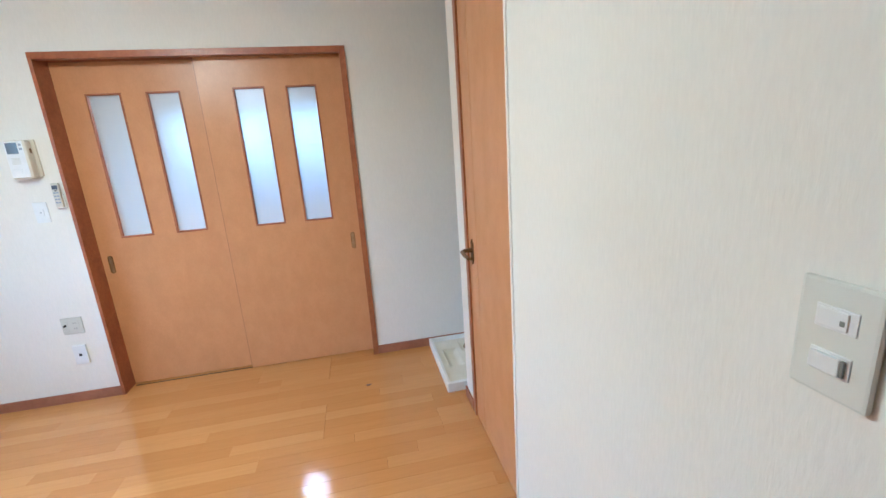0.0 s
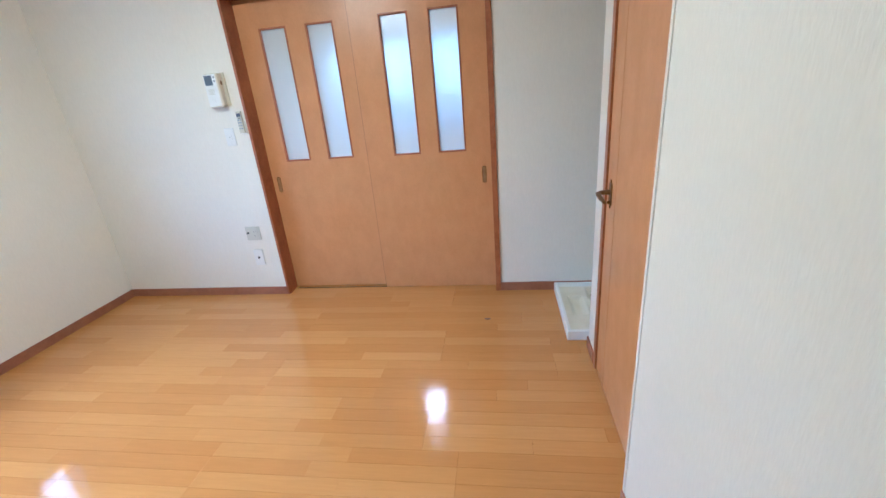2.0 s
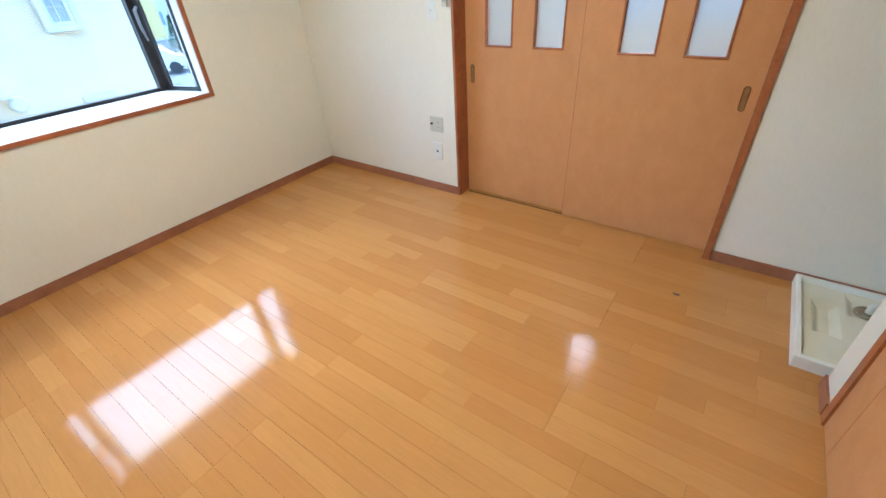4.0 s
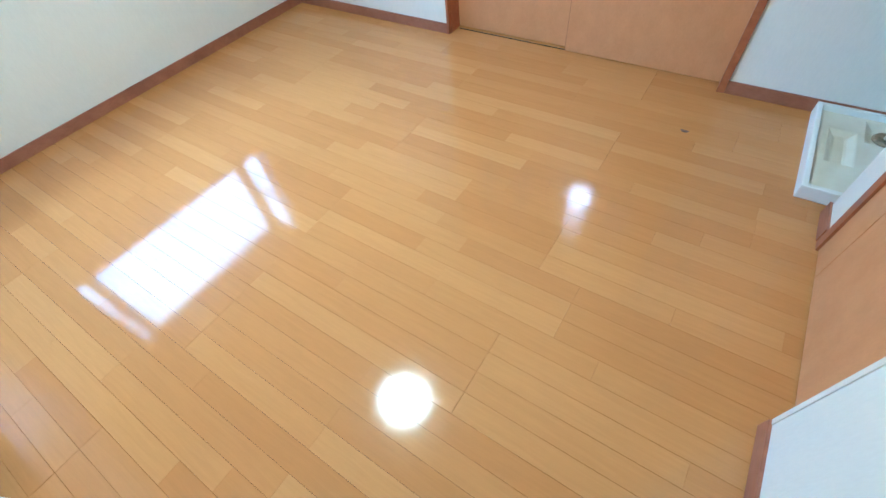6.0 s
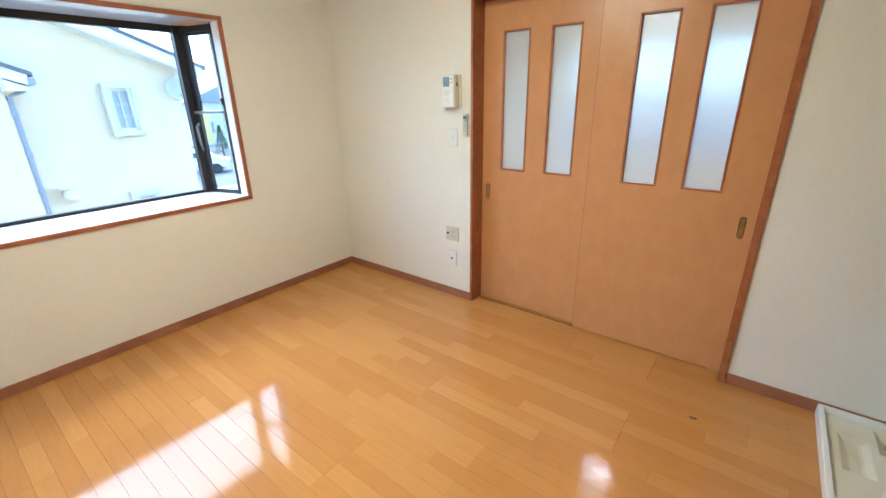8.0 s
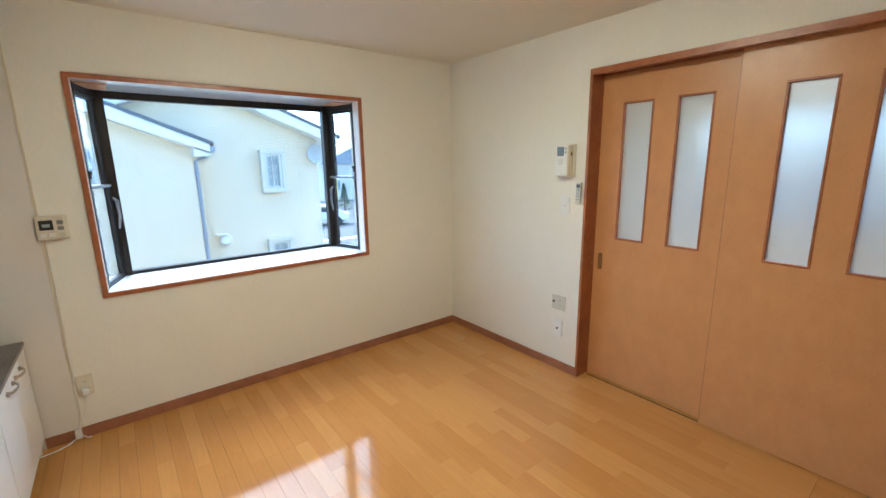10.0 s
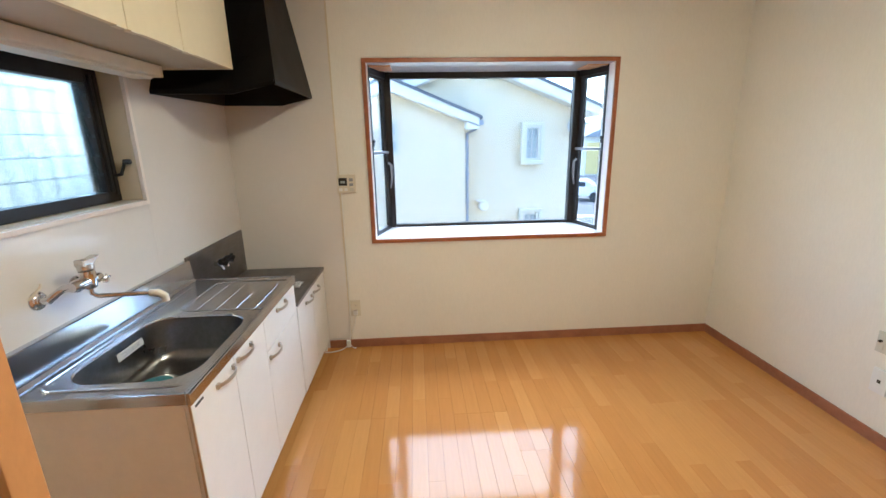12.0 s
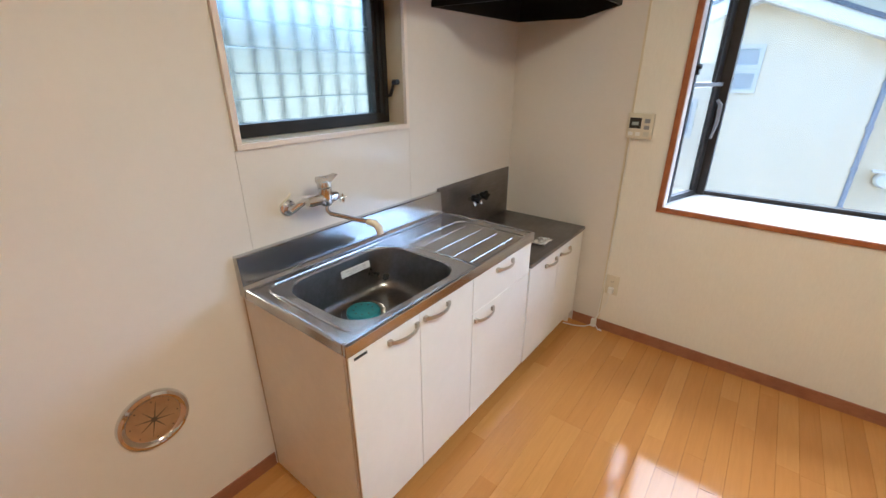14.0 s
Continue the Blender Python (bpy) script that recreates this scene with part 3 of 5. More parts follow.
def far_building(x, y, w, d, h, color, name="far_house"):
    hs = thing(name, (x, y, -2.8))
    m = vary(mat("far_wall", rough=0.85), color, tuple(c * 0.9 for c in color), size=0.5)
    part("wall", boxes((x - d, x, y - w / 2, y + w / 2, -2.8, -2.8 + h)), m, hs)
    bm = bmesh.new()
    prism(bm, [(y - w / 2 - 0.5, -2.8 + h), (y + w / 2 + 0.5, -2.8 + h), (y, -2.8 + h + 0.25 * w)], "x", x - d - 0.4, x + 0.4)
    part("roof", bm, mat("far_roof", (0.20, 0.23, 0.28), 0.7), hs)
    for k in range(3):
        yy = y - w / 2 + w * (k + 0.5) / 3
        part("window", boxes((x, x + 0.06, yy - 0.5, yy + 0.5, -1.6, -0.5)), mat("far_pane", (0.25, 0.3, 0.35), 0.2), hs)
    tagged(hs, "pale distant house with a blue-grey roof across the street", "house")


far_building(-46, 24.5, 9, 7, 4.2, (0.62, 0.60, 0.55))
far_building(-58, 13, 8, 8, 4.6, (0.55, 0.56, 0.56))
far_building(-60, 35, 9, 8, 3.8, (0.6, 0.58, 0.52))


def car(x, y, turn, color):
    c = thing("car", (x, y, -2.8))
    paint = mat("car_paint", color, 0.25, 0.2, coat=1.0)
    bm = bmesh.new()
    prism(bm, [(-1.9, 0.35), (1.9, 0.35), (1.95, 0.75), (1.2, 0.95), (0.7, 1.4), (-1.2, 1.45), (-1.75, 1.0), (-1.95, 0.8)], "y", -0.8, 0.8)
    bmesh.ops.bevel(bm, geom=list(bm.edges), offset=0.06, segments=2, affect="EDGES")
    m = pose(x, y, -2.8, 0, 0, turn)
    bmesh.ops.transform(bm, matrix=m, verts=bm.verts)
    part("body", bm, paint, c, smooth=True)
    bm = boxes((-1.1, 0.6, -0.815, 0.815, 0.98, 1.32), bevel=0.05)
    bmesh.ops.transform(bm, matrix=m, verts=bm.verts)
    part("side_windows", bm, mat("car_glass", (0.04, 0.05, 0.06), 0.1), c)
    for wx in (-1.2, 1.2):
        for wy in (-0.72, 0.72):
            wheel = lathe(bmesh.new(), [(0.0, -0.1), (0.2, -0.11), (0.31, -0.09), (0.32, 0.0), (0.31, 0.09), (0.2, 0.11), (0.0, 0.1)], (wx, wy, 0.32), "y", 20)
            bmesh.ops.transform(wheel, matrix=m, verts=wheel.verts)
            part("wheel", wheel, mat("tyre", (0.03, 0.03, 0.03), 0.8), c, smooth=True)
    return c


tagged(car(-28.2, 12.4, 60, (0.75, 0.76, 0.78)), "white parked car on the asphalt of the street", "car")


def yellow_skip():
    c = thing("signboard", (-41, 18.6, -2.8))
    y = vary(mat("yellow_paint", rough=0.5), (0.66, 0.52, 0.20), (0.60, 0.47, 0.18), size=3)
    part("panel", boxes((-41.1, -41, 18.1, 19.5, -2.2, 0.9), bevel=0.02), y, c)
    part("post", boxes((-41.12, -41.02, 18.2, 18.3, -2.8, -2.2)), GREYMETAL, c)
    part("post", boxes((-41.12, -41.02, 19.3, 19.4, -2.8, -2.2)), GREYMETAL, c)
    tagged(c, "tall faded yellow board standing by the street", "signboard")


yellow_skip()


def conifer(x, y, tall):
    """A small garden conifer: trunk, limbs and a ragged cone of needle clumps."""
    rnd = random.Random(8)
    tree = thing("conifer", (x, y, -2.8))
    bm = tube(bmesh.new(), [(x, y, -2.8), (x + 0.02, y, -2.8 + 0.5 * tall), (x, y, -2.8 + 0.95 * tall)], [0.07, 0.05, 0.012], 8)
    for k in range(14):
        a, z = 2.4 * k, -2.8 + tall * (0.15 + 0.055 * k)
        ln = 0.32 * tall * (1 - 0.06 * k)
        tube(bm, [(x, y, z), (x + ln * math.cos(a), y + ln * math.sin(a), z + 0.12)], [0.02, 0.006], 5)
    part("trunk", bm, vary(mat("conifer_bark", rough=0.9), (0.12, 0.08, 0.05), (0.08, 0.05, 0.03), size=20), tree)
    verts, faces = [], []
    for k in range(1500):
        f = rnd.random() ** 0.75
        a = rnd.uniform(0, 2 * math.pi)
        ragged = 0.8 + 0.3 * noise.noise((math.cos(a) * 2, math.sin(a) * 2, f * 6))
        rad = 0.34 * tall * (1 - f) * ragged * rnd.uniform(0.45, 1.0) + 0.02
        c = Vector((x + rad * math.cos(a), y + rad * math.sin(a), -2.8 + tall * (0.08 + 0.92 * f)))
        u = Vector((math.cos(a), math.sin(a), rnd.uniform(-0.2, 0.6))).normalized() * rnd.uniform(0.06, 0.12)
        w = u.cross(Vector((rnd.uniform(-1, 1), rnd.uniform(-1, 1), 1))).normalized() * rnd.uniform(0.025, 0.045)
        o = len(verts)
        verts += [tuple(c - u * 0.4 - w), tuple(c - u * 0.4 + w), tuple(c + u)]
        faces.append((o, o + 1, o + 2))
    me = bpy.data.meshes.new("crown")
    me.from_pydata(verts, [], faces)
    me.materials.append(vary(mat("conifer_needles", rough=0.8), (0.05, 0.10, 0.04), (0.09, 0.14, 0.05), size=3))
    ob = new("crown", me)
    ob.parent, ob.matrix_parent_inverse = tree, tree.matrix_basis.inverted()
    tagged(tree, "small green garden conifer beside the yellow board across the street", "tree")


conifer(-33.0, 16.45, 2.6)

# ---- the outer shell of this building ----
tagged(part("building_shell", boxes((XW - T - 0.02, 2.2, YN + 2.7 + T, YN + 2.9, -2.8, 0.8), (XW - T - 0.02, 2.2, YS - T - 0.02, YN + 2.8, -2.8, -0.26), (XW - 0.6, 2.4, YS - 0.7, YN + 3.3, H + 0.13, H + 0.3)), RENDERWALL), kind="structure")

# ---- baseboards ----


def baseboards():
    t, h = 0.009, 0.062
    for x0, x1, y0, y1 in ((XW, XW + t, 0.45, YN), (XW + t, DOOR["x0"], YN - t, YN), (DOOR["x1"], 1.80, YN - t, YN), (-0.655, 0.004, YS, YS + t), (0.904, XE, YS, YS + t), (XE - t, XE, YS + t, YSTEP + 0.002), (XDOOR - t, XDOOR, 2.472, YSTUB + t), (XDOOR, 1.80, YSTUB, YSTUB + t), (1.80 - t, 1.80, YSTUB + t, YN - t)):
        tagged(part("baseboard", boxes((x0, x1, y0, y1, 0, h), bevel=0.0015), BASEBOARD), kind="structure")


baseboards()
tagged(part("corner_bead", boxes((XE - 0.0035, XE + 0.012, YSTEP - 0.012, YSTEP + 0.0035, 0.064, H)), WALLPAPER), kind="structure")

# ---- panelled kitchen walls ----
CREAM = vary(mat("cream_plastic", rough=0.4), (0.70, 0.65, 0.54), (0.66, 0.61, 0.50), size=20)
WHITE = vary(mat("white_plastic", rough=0.35), (0.80, 0.80, 0.79), (0.76, 0.76, 0.75), size=20)
GREYWHITE = mat("grey_white_plastic", (0.58, 0.57, 0.50), 0.4)
DARK = mat("black_plastic", (0.015, 0.015, 0.016), 0.35)
SCREEN = mat("grey_display", (0.10, 0.12, 0.16), 0.08)
RUBBER = mat("black_rubber", (0.010, 0.010, 0.010), 0.65, spec=0.25)
CHROME = mat("chrome", (0.72, 0.72, 0.73), 0.09, 1.0)
STEEL = vary(mat("brushed_steel", rough=0.24, metal=1.0), (0.58, 0.59, 0.61), (0.48, 0.49, 0.51), size=5, fine=0.15, fine_scale=(6, 250, 250), bump=0.04, rough=(0.14, 0.26))
STEEL_DULL = vary(mat("dull_steel", rough=0.33, metal=1.0), (0.30, 0.28, 0.27), (0.24, 0.22, 0.21), size=6, fine=0.2, fine_scale=(8, 200, 200), rough=(0.28, 0.42))
BOWL = vary(mat("sink_steel", rough=0.3, metal=1.0), (0.29, 0.285, 0.285), (0.23, 0.225, 0.225), size=7, fine=0.2, fine_scale=(60, 60, 60), rough=(0.22, 0.38))
CABWHITE = vary(mat("white_cabinet_front", rough=0.28), (0.80, 0.79, 0.76), (0.77, 0.755, 0.72), size=2.5, fine=0.03, fine_scale=(25, 25, 25))
CABSIDE = vary(mat("cream_cabinet_side", rough=0.4), (0.86, 0.84, 0.78), (0.83, 0.81, 0.75), size=2.5, fine=0.05, fine_scale=(25, 25, 25))
CABCREAM = vary(mat("cream_cupboard_front", rough=0.3), (0.74, 0.66, 0.48), (0.71, 0.63, 0.45), size=2.5, fine=0.03, fine_scale=(25, 25, 25))
HOODBLACK = vary(mat("black_enamel", rough=0.3, spec=0.1), (0.005, 0.0045, 0.0045), (0.008, 0.007, 0.0065), size=6, rough=(0.35, 0.5))
PT = 0.004


def kitchen_panels():
    y = YS
    rows = ((-0.7225, 0.008, 0, H), (0.902, XE, 0, H), (-1.4945, -0.7235, 0, 1.218), (XW + PT, -1.4955, 0, H))
    for x0, x1, z0, z1 in rows:
        tagged(part("wall_panel", boxes((x0, x1, y, y + PT, z0, z1), bevel=0.0006), PANEL), kind="structure")
    tagged(part("wall_panel", boxes((XW, XW + PT, YS, 0.600, 0, H), bevel=0.0006), PANEL), kind="structure")
    tagged(part("trim", boxes((XW, XW + 0.007, 0.601, 0.610, 0.062, H)), vary(mat("panel_edge_strip", rough=0.5), (0.68, 0.6, 0.46), (0.64, 0.56, 0.42))), kind="structure")


kitchen_panels()


def louvre_window():
    win = thing("louvre_window", ((kx0 + kx1) / 2, YS, kz0))
    w = 0.018
    trim = vary(mat("pinkish_window_trim", rough=0.35), (0.76, 0.68, 0.62), (0.73, 0.65, 0.59), size=5)
    top = 1.79
    bm = boxes((kx0 - w, kx1 + w, YS, YS + 0.016, kz0 - w, kz0), (kx0 - w, kx0, YS, YS + 0.016, kz0, top), (kx1, kx1 + w, YS, YS + 0.016, kz0, top), bevel=0.002)
    part("window_trim", bm, trim, win, "pinkish white window trim")
    reveal = vary(mat("beige_reveal", rough=0.45), (0.58, 0.50, 0.36), (0.54, 0.46, 0.33), size=6)
    bm = boxes((kx0 - 0.012, kx0 + 0.002, YS - 0.10, YS, kz0, top + 0.02), (kx1 - 0.002, kx1 + 0.012, YS - 0.10, YS, kz0, top + 0.02), (kx0, kx1, YS - 0.10, YS, kz0 - 0.012, kz0 + 0.002))
    part("reveal_board", bm, reveal, win, "beige side boards")
    yb, yf = YS - 0.14, YS - 0.085
    gx0, gx1 = kx0 + 0.075, kx1 - 0.036
    zt = 1.735
    bm = boxes((kx0 + 0.002, gx0, yb, yf, kz0 + 0.002, 1.80), (gx1, kx1 - 0.002, yb, yf, kz0 + 0.002, 1.80), (gx0, gx1, yb, yf, kz0 + 0.002, 1.282), (gx0, gx1, yb, yf, zt - 0.03, 1.80), bevel=0.002)
    part("window_frame", bm, BRONZE, win, "dark bronze aluminium louvre frame")
    box_ = boxes((kx0 + 0.012, kx0 + 0.030, yf, yf + 0.006, kz0 + 0.03, 1.74), (kx0 + 0.045, kx0 + 0.060, yf, yf + 0.010, 1.28, 1.74))
    part("louvre_gear", box_, DARK, win, "black louvre gear rail")
    n = 7
    pitch = 0.0765
    for k in range(n):
        zc = 1.278 + pitch * k
        bm = boxes((gx0 - 0.012, gx1 + 0.004, -0.003, 0.003, 0.0, pitch + 0.005), bevel=0.0008)
        bmesh.ops.transform(bm, matrix=Matrix.Translation((0, YS - 0.105, zc)) @ Matrix.Rotation(radians(9), 4, "X"), verts=bm.verts)
        b = part("glass_blade", bm, LOUVRE, win)
        b.visible_shadow = False
        part("blade_clip", boxes((gx0 - 0.012, gx0 + 0.002, YS - 0.100, YS - 0.088, zc - 0.006, zc + 0.006)), DARK, win)
    bm = tube(bmesh.new(), [(kx0 + 0.022, yf, 1.345), (kx0 + 0.020, yf + 0.03, 1.35), (kx0 + 0.018, yf + 0.045, 1.385), (kx0 + 0.020, yf + 0.05, 1.40)], [0.008, 0.007, 0.006, 0.006], 10)
    lathe(bm, [(0.0, 0.0), (0.011, 0.0), (0.011, 0.025), (0.0, 0.027)], (kx0 + 0.020, yf + 0.05, 1.402), "y", 14)
    part("crank_handle", bm, DARK, win, "black louvre crank handle", smooth=True)
    tagged(win, "dark bronze louvre window with patterned glass blades behind a barred grille", "window")
    gr = thing("window_grille", (-1.1, YS - T - 0.06, 1.2))
    for k in range(9):
        x = -0.79 - 0.088 * k
        part("bar", boxes((x - 0.006, x + 0.006, YS - T - 0.085, YS - T - 0.073, 1.16, 1.86), bevel=0.002), BRONZE, gr)
    part("rail", boxes((-1.53, -0.70, YS - T - 0.095, YS - T - 0.076, 1.19, 1.21)), BRONZE, gr)
    part("rail", boxes((-1.53, -0.70, YS - T - 0.095, YS - T - 0.076, 1.80, 1.82)), BRONZE, gr)
    for bx in (-1.53, -0.715):
        part("bracket", boxes((bx, bx + 0.015, YS - T - 0.08, YS - T, 1.19, 1.21)), BRONZE, gr)
    tagged(gr, "dark bronze barred grille outside the louvre window", "window grille")


louvre_window()

# ---- sink unit ----


def arch_handle(x0, x1, y, z, parent):
    """A flat bow handle along x on a front at y."""
    pts = []
    n = 9
    for i in range(n):
        f = i / (n - 1)
        pts.append((x0 + (x1 - x0) * f, y + 0.026 * math.sin(math.pi * f) ** 0.55, 0.0))
    bm = bmesh.new()
    rings = []
    for i, (px, py, _) in enumerate(pts):
        hw = 0.0060 if 0 < i < n - 1 else 0.009
        q = [(px, py, z - hw), (px, py + 0.005, z - hw * 0.8), (px, py + 0.005, z + hw * 0.8), (px, py, z + hw)]
        rings.append([bm.verts.new(c) for c in q])
    for a, b in zip(rings, rings[1:]):
        for k in range(4):
            bm.faces.new((a[k], a[(k + 1) % 4], b[(k + 1) % 4], b[k]))
    bm.faces.new(rings[0])
    bm.faces.new(rings[-1])
    box(bm, x0 - 0.004, x0 + 0.012, y - 0.001, y + 0.010, z - 0.009, z + 0.009, bevel=0.002)
    box(bm, x1 - 0.012, x1 + 0.004, y - 0.001, y + 0.010, z - 0.009, z + 0.009, bevel=0.002)
    return part("handle", bm, HANDLE, parent, "champagne metal bow handle")


HANDLE = mat("champagne_metal", (0.50, 0.47, 0.41), 0.30, 0.8)
GAP = 0.0015
DARKGAP = mat("dark_carcass", (0.08, 0.06, 0.045), 0.7)


def front(name, x0, x1, z0, z1, y, parent, material, handle=None, label=""):
    p = part(name, boxes((x0 + GAP, x1 - GAP, y - 0.018, y, z0 + GAP, z1 - GAP), bevel=0.002), material, parent, label)
    if handle:
        h = arch_handle(handle[0], handle[1], y, handle[2], p)
        h.matrix_parent_inverse = Matrix.Identity(4)
    return p


def sink_cabinet():
    x0, x1, yb, yf = -1.702, -0.662, YS + PT, 0.455
    cab = thing("sink_cabinet", ((x0 + x1) / 2, (yb + yf) / 2, 0))
    part("side_panel", boxes((x1 - 0.016, x1, yb, yf - 0.020, 0.0, 0.755), bevel=0.001), CABSIDE, cab, "cream side panel")
    part("side_panel", boxes((x0, x0 + 0.016, yb, yf - 0.020, 0.102, 0.755), bevel=0.001), CABWHITE, cab, "white side panel")
    part("bottom_board", boxes((x0 + 0.016, x1 - 0.016, yb, yf - 0.022, 0.10, 0.14)), DARKGAP, cab)
    part("front_rail", boxes((x0 + 0.016, x1 - 0.016, yf - 0.040, yf - 0.022, 0.70, 0.752)), DARKGAP, cab)
    part("plinth", boxes((x0, x1 - 0.016, yf - 0.075, yf - 0.060, 0.0, 0.10)), DARKGAP, cab, "dark recessed plinth")
    zb, zt = 0.092, 0.752
    front("door", -0.948, x1, zb, zt, yf, cab, CABWHITE, (-0.935, -0.808, 0.715))
    front("door", -1.246, -0.948, zb, zt, yf, cab, CABWHITE, (-1.095, -0.968, 0.718))
    front("door", x0, -1.246, zb, 0.598, yf, cab, CABWHITE, (-1.390, -1.262, 0.562))
    front("drawer", x0, -1.246, 0.598, zt, yf, cab, CABWHITE, (-1.535, -1.408, 0.722))
    part("edge_band", boxes((x1 - 0.004, x1 + 0.0012, yf - 0.007, yf - 0.001, zb, zt)), mat("brown_edge_band", (0.48, 0.36, 0.22), 0.5), cab, "brown edge band")
    part("edge_band", boxes((x1 - 0.004, x1 + 0.0012, yb - 0.0005, yb + 0.006, 0.0, 0.752)), mat("tan_edge_band", (0.40, 0.29, 0.18), 0.5), cab, "tan edge band")
    part("maker_plate", boxes((-0.728, -0.682, yf, yf + 0.0015, 0.728, 0.736)), DARK, cab, "small dark maker plate")
    tagged(cab, "white-fronted sink cabinet with cream side and bow handles", "kitchen cabinet")


sink_cabinet()


def rounded(cx, cy, hx, hy, r, z, k=6):
    pts = []
    for q in range(4):
        sx, sy = ((1, 1), (-1, 1), (-1, -1), (1, -1))[q]
        for i in range(k + 1):
            a = math.pi / 2 * (q + i / k)
            pts.append((cx + sx * (hx - r) + r * math.cos(a), cy + sy * (hy - r) + r * math.sin(a), z))
    return pts


def sink_top():
    x0, x1, yb, yf = -1.713, -0.653, YS + PT, 0.463
    zt = 0.790
    top = thing("sink_worktop", ((x0 + x1) / 2, (yb + yf) / 2, 0.756))
    bm = bmesh.new()
    k = 6
    bx0, bx1, by0_, by1_ = -1.226, -0.738, 0.035, 0.416
    cx, cy, hx, hy = (bx0 + bx1) / 2, (by0_ + by1_) / 2, (bx1 - bx0) / 2, (by1_ - by0_) / 2
    rx0, rx1, ry0, ry1 = -1.262, x1 - 0.012, -0.03, yf - 0.014

    def ring_of(z, grow=0.0, r=0.10):
        return [bm.verts.new(p) for p in rounded(cx, cy, hx + grow, hy + grow, r + grow, z, k)]

    lip = ring_of(zt - 0.001, 0.004)
    edge = ring_of(zt - 0.006)
    outer = []
    n = len(lip)
    for i in range(n):
        q, j = divmod(i, k + 1)
        sx, sy = ((1, 1), (-1, 1), (-1, -1), (1, -1))[q]
        cxp, cyp = (rx1 if sx > 0 else rx0), (ry1 if sy > 0 else ry0)
        p = lip[i].co
        if j == k // 2:
            q2 = (cxp, cyp)
        else:
            towards_x = (j < k / 2) == (q % 2 == 0)
            q2 = (cxp, p.y) if towards_x else (p.x, cyp)
        outer.append(bm.verts.new((q2[0], q2[1], zt - 0.001)))
    for i in range(n):
        j = (i + 1) % n
        bm.faces.new((outer[i], outer[j], lip[j], lip[i]))
        bm.faces.new((lip[i], lip[j], edge[j], edge[i]))
    # draining board with pressed ridges, raised rims, front edge and upstand
    box(bm, x0 + 0.010, rx0, ry0, ry1, zt - 0.012, zt - 0.001)
    box(bm, x0, x1, yf - 0.016, yf, zt - 0.038, zt + 0.003, bevel=0.005)
    box(bm, x1 - 0.014, x1, yb + 0.03, yf - 0.014, zt - 0.034, zt + 0.003, bevel=0.004)
    box(bm, x0, x0 + 0.012, yb + 0.03, yf - 0.014, zt - 0.034, zt + 0.003, bevel=0.004)
    prism(bm, [(yb, zt - 0.03), (-0.028, zt - 0.03), (-0.026, zt + 0.002), (-0.034, zt + 0.012), (-0.040, zt + 0.107), (-0.044, zt + 0.110), (yb, zt + 0.110)], "x", x0 + 0.03, x1)
    part("surface", bm, STEEL, top)
    bm = bmesh.new()
    tube(bm, [(-0.715, 0.425, zt - 0.003), (-0.702, 0.400, zt - 0.001), (-0.700, 0.360, zt), (-0.700, 0.060, zt), (-0.705, 0.032, zt), (-0.720, 0.012, zt), (-0.745, 0.004, zt), (-1.550, 0.004, zt), (-1.620, 0.004, zt - 0.003)], [0.001, 0.003, 0.004, 0.0045, 0.0045, 0.0045, 0.0045, 0.0045, 0.001], 8)
    part("raised_bead", bm, STEEL, top, smooth=True)
    for kx in range(4):
        y = 0.170 + 0.0815 * kx
        bm = bmesh.new()
        prism(bm, [(y - 0.0014, zt - 0.001), (y + 0.0014, zt - 0.001), (y + 0.0004, zt + 0.0003), (y - 0.0004, zt + 0.0003)], "x", -1.600, -1.285)
        part("ridge", bm, STEEL, top)
    bm = bmesh.new()
    tube(bm, [(-1.275, 0.44, zt), (-1.275, 0.14, zt - 0.0005), (-1.30, 0.10, zt - 0.0005), (-1.62, 0.10, zt - 0.0005), (-1.65, 0.13, zt - 0.0005), (-1.65, 0.44, zt)], 0.0022, 8)
    part("board_bead", bm, STEEL, top, smooth=True)
    # bowl
    bm = bmesh.new()
    levels = [(zt - 0.006, 0.0, 0.10), (zt - 0.03, -0.004, 0.10), (zt - 0.135, -0.016, 0.09), (zt - 0.158, -0.024, 0.085), (zt - 0.170, -0.042, 0.07), (zt - 0.174, -0.075, 0.05)]
    rings = []
    for z, g, r in levels:
        rings.append([bm.verts.new(p) for p in rounded(cx, cy, hx + g, hy + g, r, z, k)])
    for a, b in zip(rings, rings[1:]):
        for i in range(n):
            bm.faces.new((a[i], a[(i + 1) % n], b[(i + 1) % n], b[i]))
    bm.faces.new(rings[-1])
    part("bowl", bm, BOWL, top, "deep steel sink bowl, slightly stained", smooth=True)
    bm = lathe(bmesh.new(), [(0.0, 0.001), (0.062, 0.001), (0.075, 0.004), (0.082, 0.003), (0.084, 0.0)], (-0.985, 0.145, zt - 0.1735), "z", 32)
    part("drain_ring", bm, CHROME, top, "chrome drain ring", smooth=True)
    tagged(top, "brushed steel sink worktop with deep bowl and ridged draining board", "sink")
    st = thing("drain_cover", (-0.985, 0.145, zt - 0.173))
    bm = bmesh.new()
    lathe(bm, [(0.0, 0.012), (0.045, 0.013), (0.060, 0.010), (0.063, 0.003), (0.063, 0.0)], (-0.985, 0.145, zt - 0.173), "z", 32)
    teal = vary(mat("teal_rubber", rough=0.5), (0.04, 0.26, 0.33), (0.03, 0.20, 0.26), size=40)
    part("disc", bm, teal, st, smooth=True)
    bm = bmesh.new()
